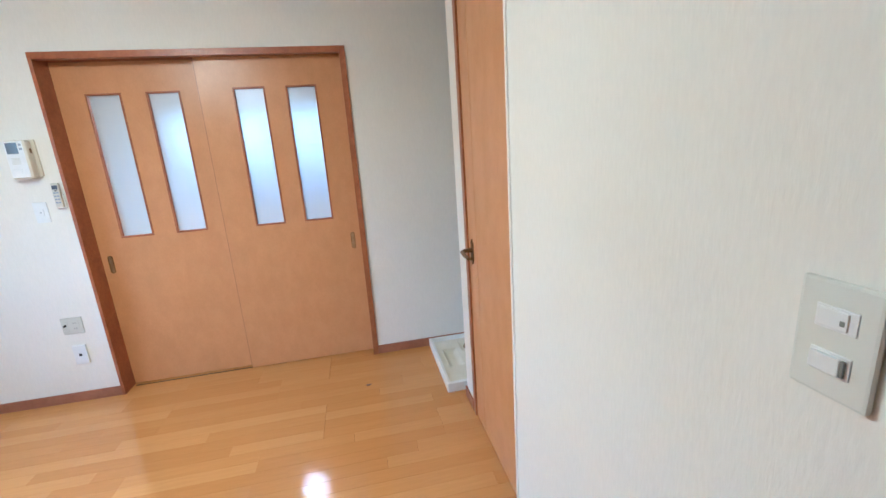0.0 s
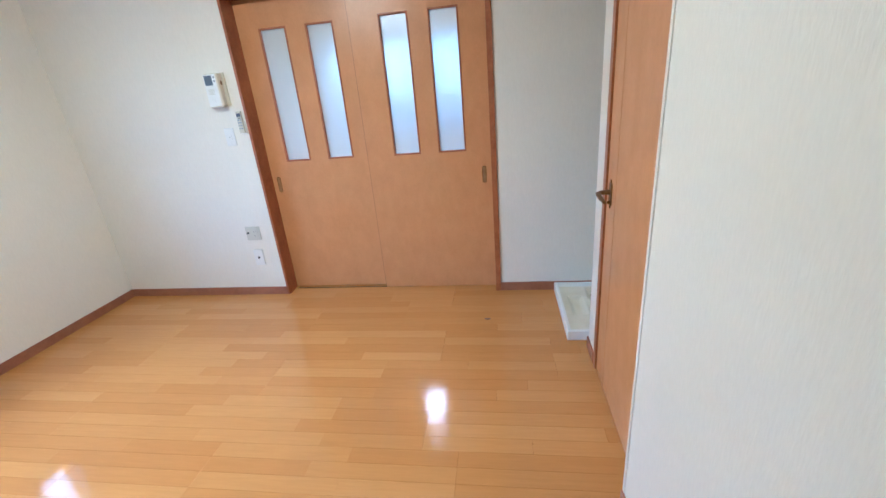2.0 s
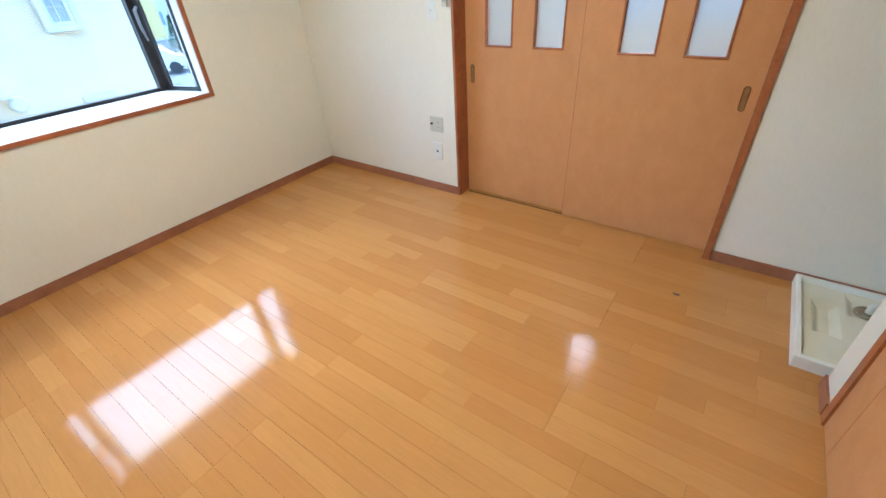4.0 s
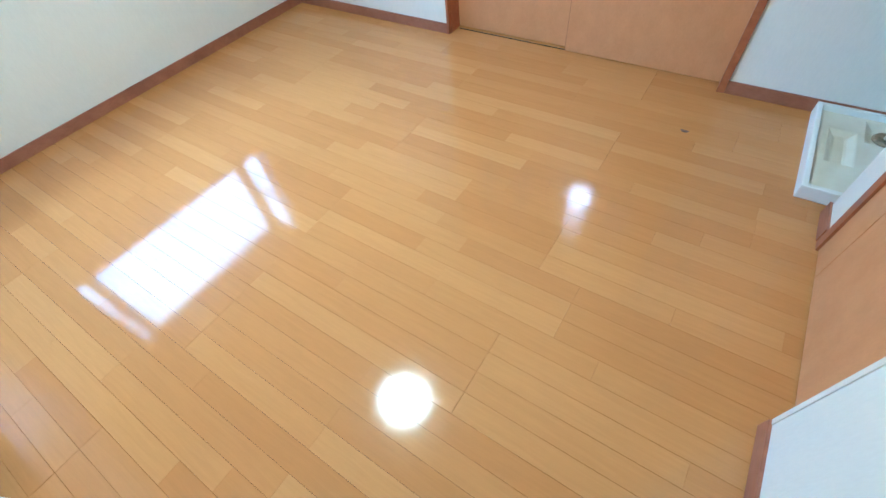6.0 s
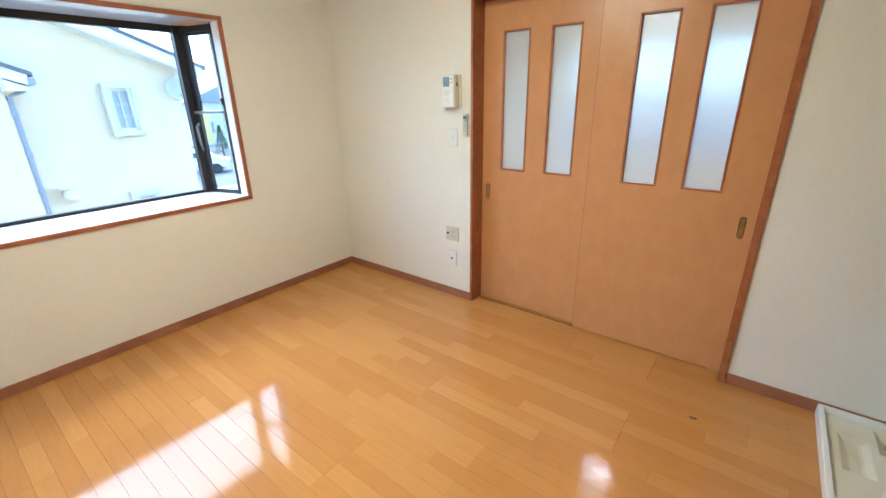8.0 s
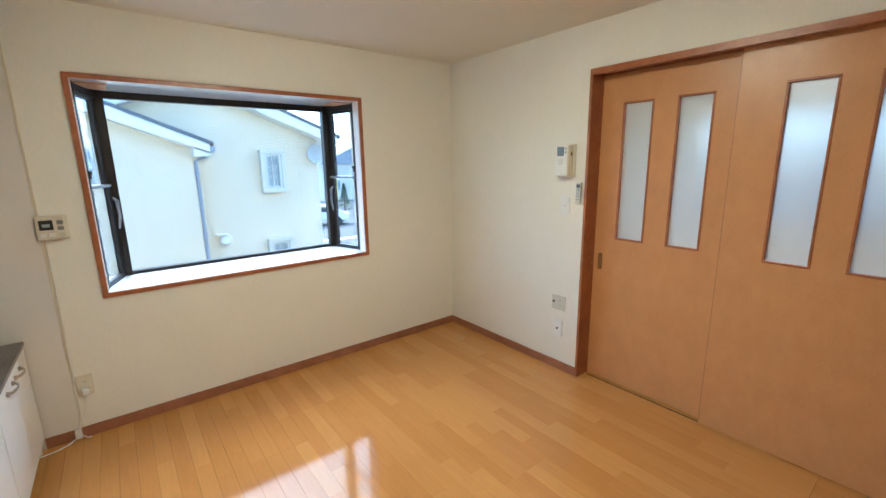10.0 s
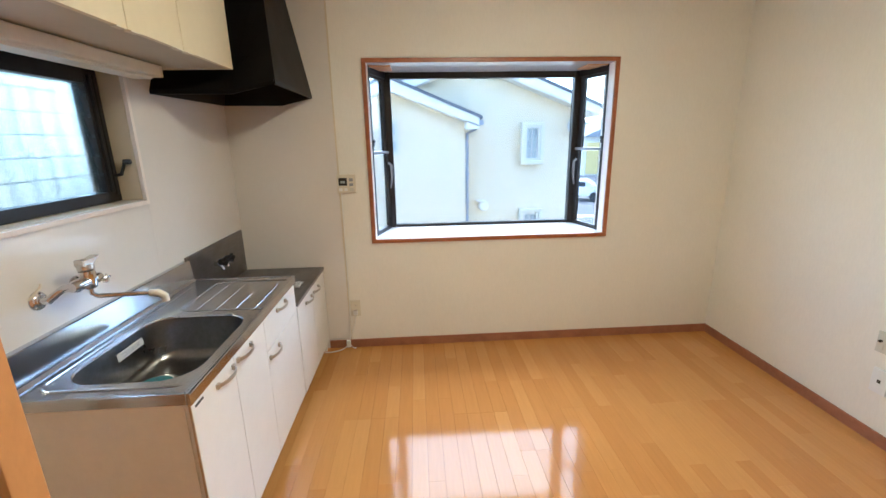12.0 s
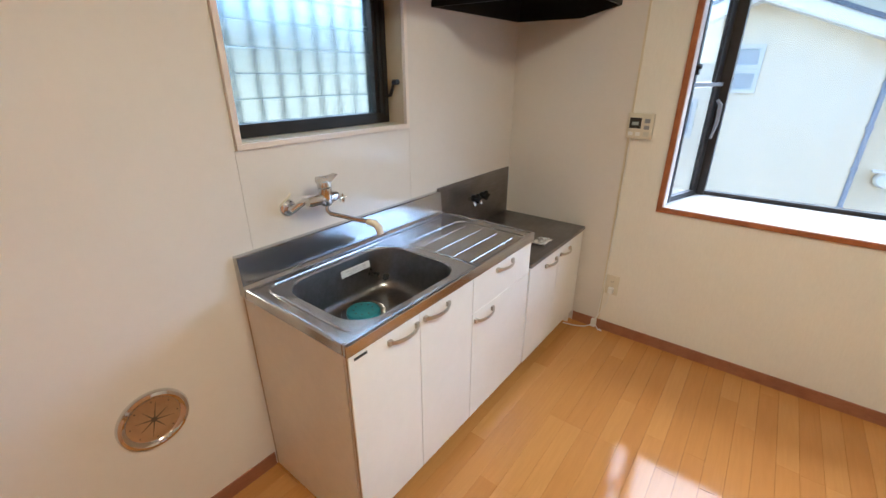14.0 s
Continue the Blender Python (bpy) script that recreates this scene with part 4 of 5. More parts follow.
    for i in range(9):
        a = 2 * math.pi * i / 9
        r = 0.036
        lathe(bm, [(0.0, 0.0146), (0.0035, 0.0144), (0.0035, 0.012)], (-0.985 + r * math.cos(a), 0.145 + r * math.sin(a), zt - 0.1745), "z", 8)
    part("hole", bm, DARK, st)
    tagged(st, "teal rubber drain cover in the steel sink bowl", "drain cover")
    lb = thing("care_label", (-1.045, 0.043, 0.745))
    bm = boxes((-0.070, 0.070, -0.0006, 0.0006, -0.014, 0.014))
    bmesh.ops.transform(bm, matrix=Matrix.Translation((-1.045, 0.0475, 0.742)) @ Matrix.Rotation(radians(6), 4, "X"), verts=bm.verts)
    part("sheet", bm, mat("faded_label", (0.62, 0.62, 0.62), 0.5), lb)
    bm = boxes((-0.05, 0.05, 0.0006, 0.0009, 0.004, 0.006), (-0.05, 0.03, 0.0006, 0.0009, -0.001, 0.001), (-0.05, 0.04, 0.0006, 0.0009, -0.007, -0.005))
    bmesh.ops.transform(bm, matrix=Matrix.Translation((-1.045, 0.0475, 0.742)) @ Matrix.Rotation(radians(6), 4, "X"), verts=bm.verts)
    part("print", bm, mat("grey_print", (0.35, 0.36, 0.40), 0.5), lb)
    tagged(lb, "faded white care label stuck inside the sink bowl", "label")


sink_top()


def range_unit():
    x0, x1, yb, yf = -2.372, -1.716, YS + PT, 0.455
    cab = thing("range_cabinet", ((x0 + x1) / 2, (yb + yf) / 2, 0))
    part("side_panel", boxes((x1 - 0.016, x1, yb, yf - 0.020, 0.092, 0.612)), CABWHITE, cab)
    part("side_panel", boxes((x0, x0 + 0.016, yb, yf - 0.020, 0.0, 0.612)), CABSIDE, cab)
    part("bottom_board", boxes((x0 + 0.016, x1 - 0.016, yb, yf - 0.022, 0.09, 0.12)), DARKGAP, cab)
    part("front_rail", boxes((x0 + 0.016, x1 - 0.016, yf - 0.040, yf - 0.022, 0.57, 0.612)), DARKGAP, cab)
    part("plinth", boxes((x0 + 0.016, x1, yf - 0.075, yf - 0.060, 0.0, 0.09)), DARKGAP, cab, "dark recessed plinth")
    front("door", -2.040, x1, 0.085, 0.608, yf, cab, CABWHITE, (-2.008, -1.880, 0.565))
    front("door", x0, -2.040, 0.085, 0.608, yf, cab, CABWHITE, (-2.185, -2.060, 0.565))
    tagged(cab, "low white range cabinet with champagne bow handles in the corner", "kitchen cabinet")
    top = thing("range_counter", ((x0 + x1) / 2, 0.2, 0.613))
    part("plate", boxes((x0 - 0.008, x1 + 0.001, yb, yf + 0.006, 0.613, 0.633), bevel=0.003), STEEL_DULL, top)
    part("upstand", boxes((x0 - 0.004, -1.684, yb, yb + 0.012, 0.634, 0.912), bevel=0.002), STEEL_DULL, top, "tall dull steel splash plate")
    tagged(top, "dull brown-grey steel range top with tall splash plate", "counter")
    tap = thing("gas_tap", (-1.95, -0.03, 0.82))
    yw = yb + 0.012
    bm = tube(bmesh.new(), [(-1.955, yw, 0.800), (-1.955, yw + 0.045, 0.800)], 0.012, 12)
    tube(bm, [(-1.995, yw + 0.042, 0.815), (-1.915, yw + 0.042, 0.815)], 0.014, 12)
    tube(bm, [(-1.985, yw + 0.042, 0.812), (-1.985, yw + 0.06, 0.775)], [0.010, 0.008], 12)
    tube(bm, [(-1.925, yw + 0.042, 0.812), (-1.925, yw + 0.06, 0.775)], [0.010, 0.008], 12)
    part("body", bm, CHROME, tap, "chrome gas tap body", smooth=True)
    for x in (-1.995, -1.915):
        bm = lathe(bmesh.new(), [(0.0, 0.045), (0.016, 0.045), (0.020, 0.035), (0.018, 0.005), (0.012, 0.0)], (x, yw + 0.045, 0.822), "y", 16)
        box(bm, x - 0.030, x + 0.030, yw + 0.074, yw + 0.090, 0.816, 0.830, bevel=0.003)
        box(bm, x - 0.007, x + 0.007, yw + 0.074, yw + 0.090, 0.800, 0.850, bevel=0.003)
        part("knob", bm, RUBBER, tap, "black rubber knob", smooth=True)
    tagged(tap, "twin gas tap with black knobs on the steel splash plate", "gas tap")
    pk = thing("small_packet", (-2.0, 0.37, 0.633))
    rnd = random.Random(3)
    bm = bmesh.new()
    bmesh.ops.create_grid(bm, x_segments=8, y_segments=6, size=0.5)
    for v in bm.verts:
        v.co = Vector((-2.0 + v.co.x * 0.11, 0.372 + v.co.y * 0.07, 0.639 + rnd.uniform(-0.004, 0.008)))
    r = bmesh.ops.extrude_face_region(bm, geom=list(bm.faces))
    for v in [g for g in r["geom"] if isinstance(g, bmesh.types.BMVert)]:
        v.co.z -= 0.004
    part("wrapper", bm, vary(mat("crumpled_packet", rough=0.3), (0.62, 0.60, 0.56), (0.25, 0.22, 0.20), size=40, low=0.45, high=0.6), pk)
    tagged(pk, "small crumpled clear packet lying on the steel range top", "packet")


range_unit()


def mixer_tap():
    tap = thing("mixer_tap", (-0.95, YS, 1.02))
    y = YS + PT
    for x in (-0.868, -1.022):
        bm = lathe(bmesh.new(), [(0.0, 0.016), (0.016, 0.016), (0.026, 0.010), (0.031, 0.002), (0.031, 0.0)], (x, y, 1.008), "y", 24)
        part("flange", bm, CHROME, tap, "chrome wall flange", smooth=True)
        s = 1 if x > -0.95 else -1
        bm = tube(bmesh.new(), [(x, y + 0.01, 1.008), (x, y + 0.034, 1.008), (x - s * 0.018, y + 0.048, 1.024), (x - s * 0.030, y + 0.060, 1.034), (x - s * 0.030, y + 0.085, 1.038)], [0.013, 0.013, 0.011, 0.012, 0.014], 14)
        part("union", bm, CHROME, tap, "chrome offset union", smooth=True)
    yb = y + 0.095
    bm = tube(bmesh.new(), [(-0.885, yb, 1.040), (-0.900, yb, 1.040), (-0.990, yb, 1.040), (-1.005, yb, 1.040)], [0.015, 0.019, 0.019, 0.015], 18)
    lathe(bm, [(0.0, -0.022), (0.018, -0.020), (0.023, -0.006), (0.023, 0.040), (0.0, 0.041)], (-0.958, yb, 1.035), "z", 24)
    part("body", bm, CHROME, tap, "chrome mixer body", smooth=True)
    bm = lathe(bmesh.new(), [(0.0, 0.042), (0.022, 0.042), (0.024, 0.046), (0.023, 0.062), (0.0, 0.066)], (-0.958, yb, 1.035), "z", 24)
    prism(bm, [(-0.940, 1.087), (-0.982, 1.094), (-1.008, 1.112), (-1.006, 1.118), (-0.975, 1.108), (-0.935, 1.116), (-0.932, 1.100)], "y", yb - 0.014, yb + 0.014)
    bmesh.ops.bevel(bm, geom=[e for e in bm.edges if e.calc_length() > 0.02], offset=0.002, segments=1, affect="EDGES")
    part("lever", bm, mat("satin_chrome", (0.68, 0.67, 0.64), 0.2, 0.85), tap, "satin chrome lever cap")
    bm = tube(bmesh.new(), [(-0.958, yb, 1.018), (-0.958, yb, 0.995), (-0.962, yb + 0.015, 0.985), (-1.010, yb + 0.165, 0.972), (-1.012, yb + 0.168, 0.971)], 0.0075, 14)
    part("spout", bm, CHROME, tap, "slim chrome swivel spout", smooth=True)
    bm = tube(bmesh.new(), [(-1.006, yb + 0.150, 0.974), (-1.014, yb + 0.176, 0.970), (-1.019, yb + 0.192, 0.955), (-1.019, yb + 0.194, 0.936)], [0.011, 0.013, 0.013, 0.012], 14)
    part("nozzle", bm, CREAM, tap, "cream rubber nozzle", smooth=True)
    bm = lathe(bmesh.new(), [(0.0, 0.0), (0.009, 0.0), (0.009, 0.012), (0.0, 0.012)], (-1.022, yb + 0.0, 1.02), "y", 10)
    for a in (0, 90):
        c, s = math.cos(radians(a)), math.sin(radians(a))
        tube(bm, [(-1.022 - 0.014 * c, yb + 0.012, 1.03 - 0.014 * s), (-1.022 + 0.014 * c, yb + 0.012, 1.03 + 0.014 * s)], 0.003, 8)
    part("stop_screw", bm, CHROME, tap, smooth=True)
    tagged(tap, "chrome wall mixer tap with satin chrome lever above the sink", "tap")
    hk = thing("wall_hook", (-0.845, YS, 1.03))
    bm = tube(bmesh.new(), [(-0.842, y, 1.020), (-0.848, y + 0.012, 1.034), (-0.866, y + 0.022, 1.052), (-0.872, y + 0.020, 1.062)], 0.004, 8)
    part("wire", bm, CREAM, hk, smooth=True)
    tagged(hk, "small cream plastic hook on the wall beside the tap", "hook")


mixer_tap()


def upper_cupboard():
    x0, x1, yb, yf, z0, z1 = -1.632, -0.430, YS + PT, 0.322, 1.786, 2.285
    cab = thing("wall_cupboard", ((x0 + x1) / 2, yb, z0))
    part("side_panel", boxes((x0, x0 + 0.016, yb, yf - 0.019, z0, z1), bevel=0.001), CABCREAM, cab)
    part("side_panel", boxes((x1 - 0.016, x1, yb, yf - 0.019, z0, z1), bevel=0.001), CABCREAM, cab)
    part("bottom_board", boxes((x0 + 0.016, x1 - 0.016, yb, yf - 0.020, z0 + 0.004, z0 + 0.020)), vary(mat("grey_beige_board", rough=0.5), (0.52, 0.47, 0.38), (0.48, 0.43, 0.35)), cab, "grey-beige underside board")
    part("top_board", boxes((x0 + 0.016, x1 - 0.016, yb, yf - 0.020, z1 - 0.016, z1)), CABCREAM, cab)
    for a, b in ((x0, -1.222), (-1.222, -0.927), (-0.927, x1)):
        d = part("door", boxes((a + GAP, b - GAP, yf - 0.018, yf, z0, z1 - 0.004), bevel=0.002), CABCREAM, cab)
        for hx in ((b - 0.04,) if a < -1.5 else (a + 0.03, b - 0.03)):
            t = part("finger_pull", boxes((hx - 0.020, hx + 0.020, yf - 0.016, yf + 0.004, z0 - 0.004, z0 - 0.0005)), CREAM, d, "small cream finger pull")
            t.matrix_parent_inverse = Matrix.Identity(4)
    tagged(cab, "cream wall cupboard with three flat doors hung above the sink", "wall cupboard")
    li = thing("worktop_light", (-1.1, 0.0, 1.735))
    part("body", boxes((-1.520, -0.665, yb + 0.02, 0.075, 1.742, 1.786), bevel=0.006), CREAM, li, "cream light housing")
    part("diffuser", boxes((-1.500, -0.685, yb + 0.035, 0.045, 1.732, 1.743), bevel=0.002), mat("opal_plastic", (0.7, 0.68, 0.6), 0.4), li, "opal strip diffuser, unlit")
    part("end_cap", boxes((-1.524, -1.512, yb + 0.02, 0.077, 1.740, 1.786), bevel=0.003), CREAM, li)
    part("end_cap", boxes((-0.673, -0.661, yb + 0.02, 0.077, 1.740, 1.786), bevel=0.003), CREAM, li)
    tagged(li, "cream strip light fixed under the wall cupboard, switched off", "strip light")


upper_cupboard()


def range_hood():
    hood = thing("range_hood", (-2.0, 0.2, 1.69))
    xb, xn, yb = XW + PT + 0.002, -1.652, YS + PT + 0.001
    zt = H - 0.001
    low = [(xn, yb, 1.690), (xn, 0.290, 1.686), (xn, 0.492, 1.728), (xb, 0.480, 1.733), (xb, 0.290, 1.690), (xb, yb, 1.694)]
    up = [(-1.995, yb, zt), (-1.995, 0.300, zt), (-1.995, 0.372, zt), (xb, 0.372, zt), (xb, 0.300, zt), (xb, yb, zt)]
    lip = [(p[0], p[1], p[2] + 0.018) for p in low]
    bm = bmesh.new()
    a, b, c = [[bm.verts.new(p) for p in ps] for ps in (low, lip, up)]
    cen = Vector((-2.02, 0.2, 0))
    inner = [bm.verts.new((p[0] + (0.012 if p[0] < -2 else -0.012), p[1] + (0.012 if p[1] < 0.1 else (-0.012 if p[1] > 0.4 else 0)), p[2])) for p in low]
    deep = [bm.verts.new((v.co.x * 0.8 + cen.x * 0.2, v.co.y * 0.8 + cen.y * 0.2, 1.86)) for v in inner]
    for i in range(6):
        j = (i + 1) % 6
        for r0, r1 in ((a, b), (b, c), (a, inner), (inner, deep)):
            bm.faces.new((r0[i], r0[j], r1[j], r1[i]))
    bm.faces.new(deep)
    bm.faces.new(c)
    part("canopy", bm, HOODBLACK, hood)
    bm = bmesh.new()
    for k in range(8):
        box(bm, -2.25 + 0.055 * k, -2.25 + 0.055 * k + 0.035, 0.05, 0.36, 1.845, 1.852)
    part("grease_filter", bm, DARK, hood, "black slatted grease filter")
    tube(bm2 := bmesh.new(), [(xn + 0.01, 0.485, 1.742), (xb + 0.02, 0.473, 1.748)], 0.004, 8)
    part("front_bead", bm2, HOODBLACK, hood)
    tagged(hood, "deep sloping black enamel range hood over the range counter", "range hood")


range_hood()


# ---- small fittings ----


def wall_vent():
    v = thing("wall_vent", (-0.325, YS, 0.49))
    c = (-0.333, YS + PT, 0.484)
    bm = lathe(bmesh.new(), [(0.070, 0.004), (0.074, 0.010), (0.083, 0.014), (0.092, 0.011), (0.096, 0.003), (0.096, 0.0), (0.068, 0.0)], c, "y", 40)
    part("ring", bm, CHROME, v, "chrome outer ring", smooth=True)
    tan = vary(mat("tan_rubber", rough=0.5), (0.40, 0.235, 0.120), (0.32, 0.180, 0.090), size=12, fine=0.1, fine_scale=(60, 60, 60))
    bm = lathe(bmesh.new(), [(0.0, 0.004), (0.071, 0.005), (0.072, 0.002), (0.0, 0.001)], c, "y", 40)
    part("rubber_disc", bm, tan, v, "tan slitted rubber disc", smooth=True)
    bm = bmesh.new()
    for i in range(8):
        a = 2 * math.pi * (i + 0.35) / 8
        ln = (0.052, 0.048, 0.058, 0.045)[i % 4]
        p0 = Vector((c[0] + 0.006 * math.cos(a), c[1] + 0.0052, c[2] + 0.006 * math.sin(a)))
        p1 = Vector((c[0] + ln * math.cos(a), c[1] + 0.0052, c[2] + ln * math.sin(a)))
        tube(bm, [p0, p1], [0.0018, 0.0004], 6)
    lathe(bm, [(0.0, 0.006), (0.008, 0.006), (0.009, 0.003)], c, "y", 14)
    for i in range(8):
        a = 2 * math.pi * (i + 0.1) / 8
        lathe(bm, [(0.0, 0.0065), (0.0022, 0.006), (0.0022, 0.003)], (c[0] + 0.062 * math.cos(a), c[1], c[2] + 0.062 * math.sin(a)), "y", 8)
    part("slits", bm, DARKGAP, v, "dark slits and pins")
    tagged(v, "round wall vent with chrome ring and tan slitted rubber disc", "vent")


wall_vent()


def plate(name, x0, x1, z0, z1, y, label, category, material=WHITE, depth=0.008):
    p = thing(name, ((x0 + x1) / 2, y, (z0 + z1) / 2))
    part("cover_plate", boxes((x0, x1, y - depth, y - 0.0005, z0, z1), bevel=0.0025), material, p)
    tagged(p, label, category)
    return p


def north_fittings():
    y = YN
    # intercom
    ic = thing("intercom", (-1.19, y, 1.49))
    part("back_plate", boxes((-1.238, -1.128, y - 0.014, y, 1.392, 1.592), bevel=0.004), CREAM, ic, "cream back plate")
    part("body", boxes((-1.243, -1.140, y - 0.064, y - 0.014, 1.388, 1.590), bevel=0.012), CREAM, ic, "rounded cream body")
    f = y - 0.0655
    part("front_cover", boxes((-1.238, -1.152, f, y - 0.060, 1.394, 1.586), bevel=0.0025), WHITE, ic, "white front cover")
    part("screen", boxes((-1.230, -1.178, f - 0.001, f + 0.001, 1.520, 1.578), bevel=0.0004), SCREEN, ic, "grey-blue display")
    for bz in (1.538, 1.560):
        part("button", boxes((-1.170, -1.158, f - 0.0012, f + 0.001, bz, bz + 0.012)), GREYMETAL, ic, "small grey button")
    bm = bmesh.new()
    for k in range(6):
        box(bm, -1.220, -1.180, f - 0.0006, f + 0.0004, 1.495 - 0.006 * k, 1.498 - 0.006 * k)
    part("speaker_slots", bm, GREYWHITE, ic)
    part("talk_button", boxes((-1.222, -1.186, f - 0.002, f + 0.001, 1.415, 1.440), bevel=0.001), WHITE, ic)
    part("side_button", boxes((-1.1405, -1.138, y - 0.045, y - 0.030, 1.520, 1.545)), BRASS_DARK, ic, "brown side button")
    tagged(ic, "cream intercom with small display on the papered wall", "intercom")
    # remote in its holder
    rc = thing("remote_control", (-1.08, y, 1.28))
    part("holder", boxes((-1.106, -1.062, y - 0.012, y, 1.208, 1.290), bevel=0.002), WHITE, rc, "white wall holder")
    part("body", boxes((-1.102, -1.066, y - 0.028, y - 0.0125, 1.214, 1.352), bevel=0.004), GREYWHITE, rc, "grey-white remote body")
    part("display", boxes((-1.097, -1.071, y - 0.0290, y - 0.0275, 1.318, 1.340)), SCREEN, rc)
    blue = mat("blue_grey_button", (0.25, 0.32, 0.42), 0.5)
    for r in range(4):
        for c in range(2):
            part("button", boxes((-1.096 + 0.014 * c, -1.086 + 0.014 * c, y - 0.0295, y - 0.0275, 1.295 - 0.018 * r, 1.302 - 0.018 * r)), blue, rc)
    part("button", boxes((-1.088, -1.076, y - 0.0295, y - 0.0275, 1.308, 1.3130)), DARK, rc)
    tagged(rc, "slim grey-white remote control in a white wall holder", "remote control")
    # switch
    p = plate("light_switch", -1.228, -1.160, 1.136, 1.252, y, "white light switch plate with one rocker on the papered wall", "light switch")
    part("rocker", boxes((-1.208, -1.180, y - 0.011, y - 0.007, 1.172, 1.216), bevel=0.0015), WHITE, p, "white rocker")
    part("indicator", boxes((-1.197, -1.191, y - 0.0118, y - 0.0105, 1.191, 1.197)), GREYMETAL, p)
    # aerial and power plate
    p = plate("socket_plate", -1.268, -1.157, 0.450, 0.554, y, "wide white plate with an aerial jack and power socket", "wall socket", GREYWHITE)
    part("insert", boxes((-1.262, -1.234, y - 0.0095, y - 0.007, 0.468, 0.536), bevel=0.001), GREYWHITE, p)
    part("insert", boxes((-1.216, -1.176, y - 0.0095, y - 0.007, 0.468, 0.536), bevel=0.001), GREYWHITE, p)
    part("jack", lathe(bmesh.new(), [(0.0, -0.014), (0.005, -0.014), (0.007, -0.010), (0.007, -0.0)], (-1.248, y - 0.0085, 0.508), "y", 14), DARK, p, "dark aerial jack")
    for sx in (-1.204, -1.192):
        for sz in (0.480, 0.515):
            part("slot", boxes((sx, sx + 0.002, y - 0.0100, y - 0.009, sz, sz + 0.009)), DARK, p)
    # telephone jack
    p = plate("telephone_jack", -1.246, -1.174, 0.252, 0.374, y, "narrow white plate with one dark telephone jack", "telephone jack", WHITE, 0.014)
    part("jack", boxes((-1.218, -1.203, y - 0.0155, y - 0.013, 0.305, 0.321), bevel=0.001), DARK, p, "dark telephone jack")


north_fittings()


def east_switch():
    x = XE
    shade = mat("grey_dot_and_rocker_shade", (0.22, 0.23, 0.21), 0.5)
    p = thing("light_switch", (x, 0.82, 1.212))
    part("cover_plate", boxes((x - 0.009, x - 0.0005, 0.785, 0.856, 1.153, 1.271), bevel=0.0035), mat("pale_plate", (0.70, 0.70, 0.64), 0.4), p)
    for z, out in ((1.235, 0.0), (1.190, 0.002)):
        part("rocker_well", boxes((x - 0.0105, x - 0.008, 0.802, 0.838, z - 0.0115, z + 0.0115), bevel=0.0008), WHITE, p, "white rocker surround")
        part("rocker", boxes((x - 0.0125 - out, x - 0.010, 0.809, 0.836, z - 0.009, z + 0.009), bevel=0.0012), WHITE, p, "white rocker")
    part("indicator", boxes((x - 0.0132, x - 0.012, 0.811, 0.815, 1.231, 1.236), bevel=0.0003), shade, p, "grey-green indicator dot")
    # grey sliver: the lower rocker's shaded side, put into colour
    part("rocker_side_shade", boxes((x - 0.0142, x - 0.0106, 0.8055, 0.8085, 1.182, 1.198)), shade, p)
    tagged(p, "grey-white switch plate with two white rockers on the papered wall", "light switch")


east_switch()


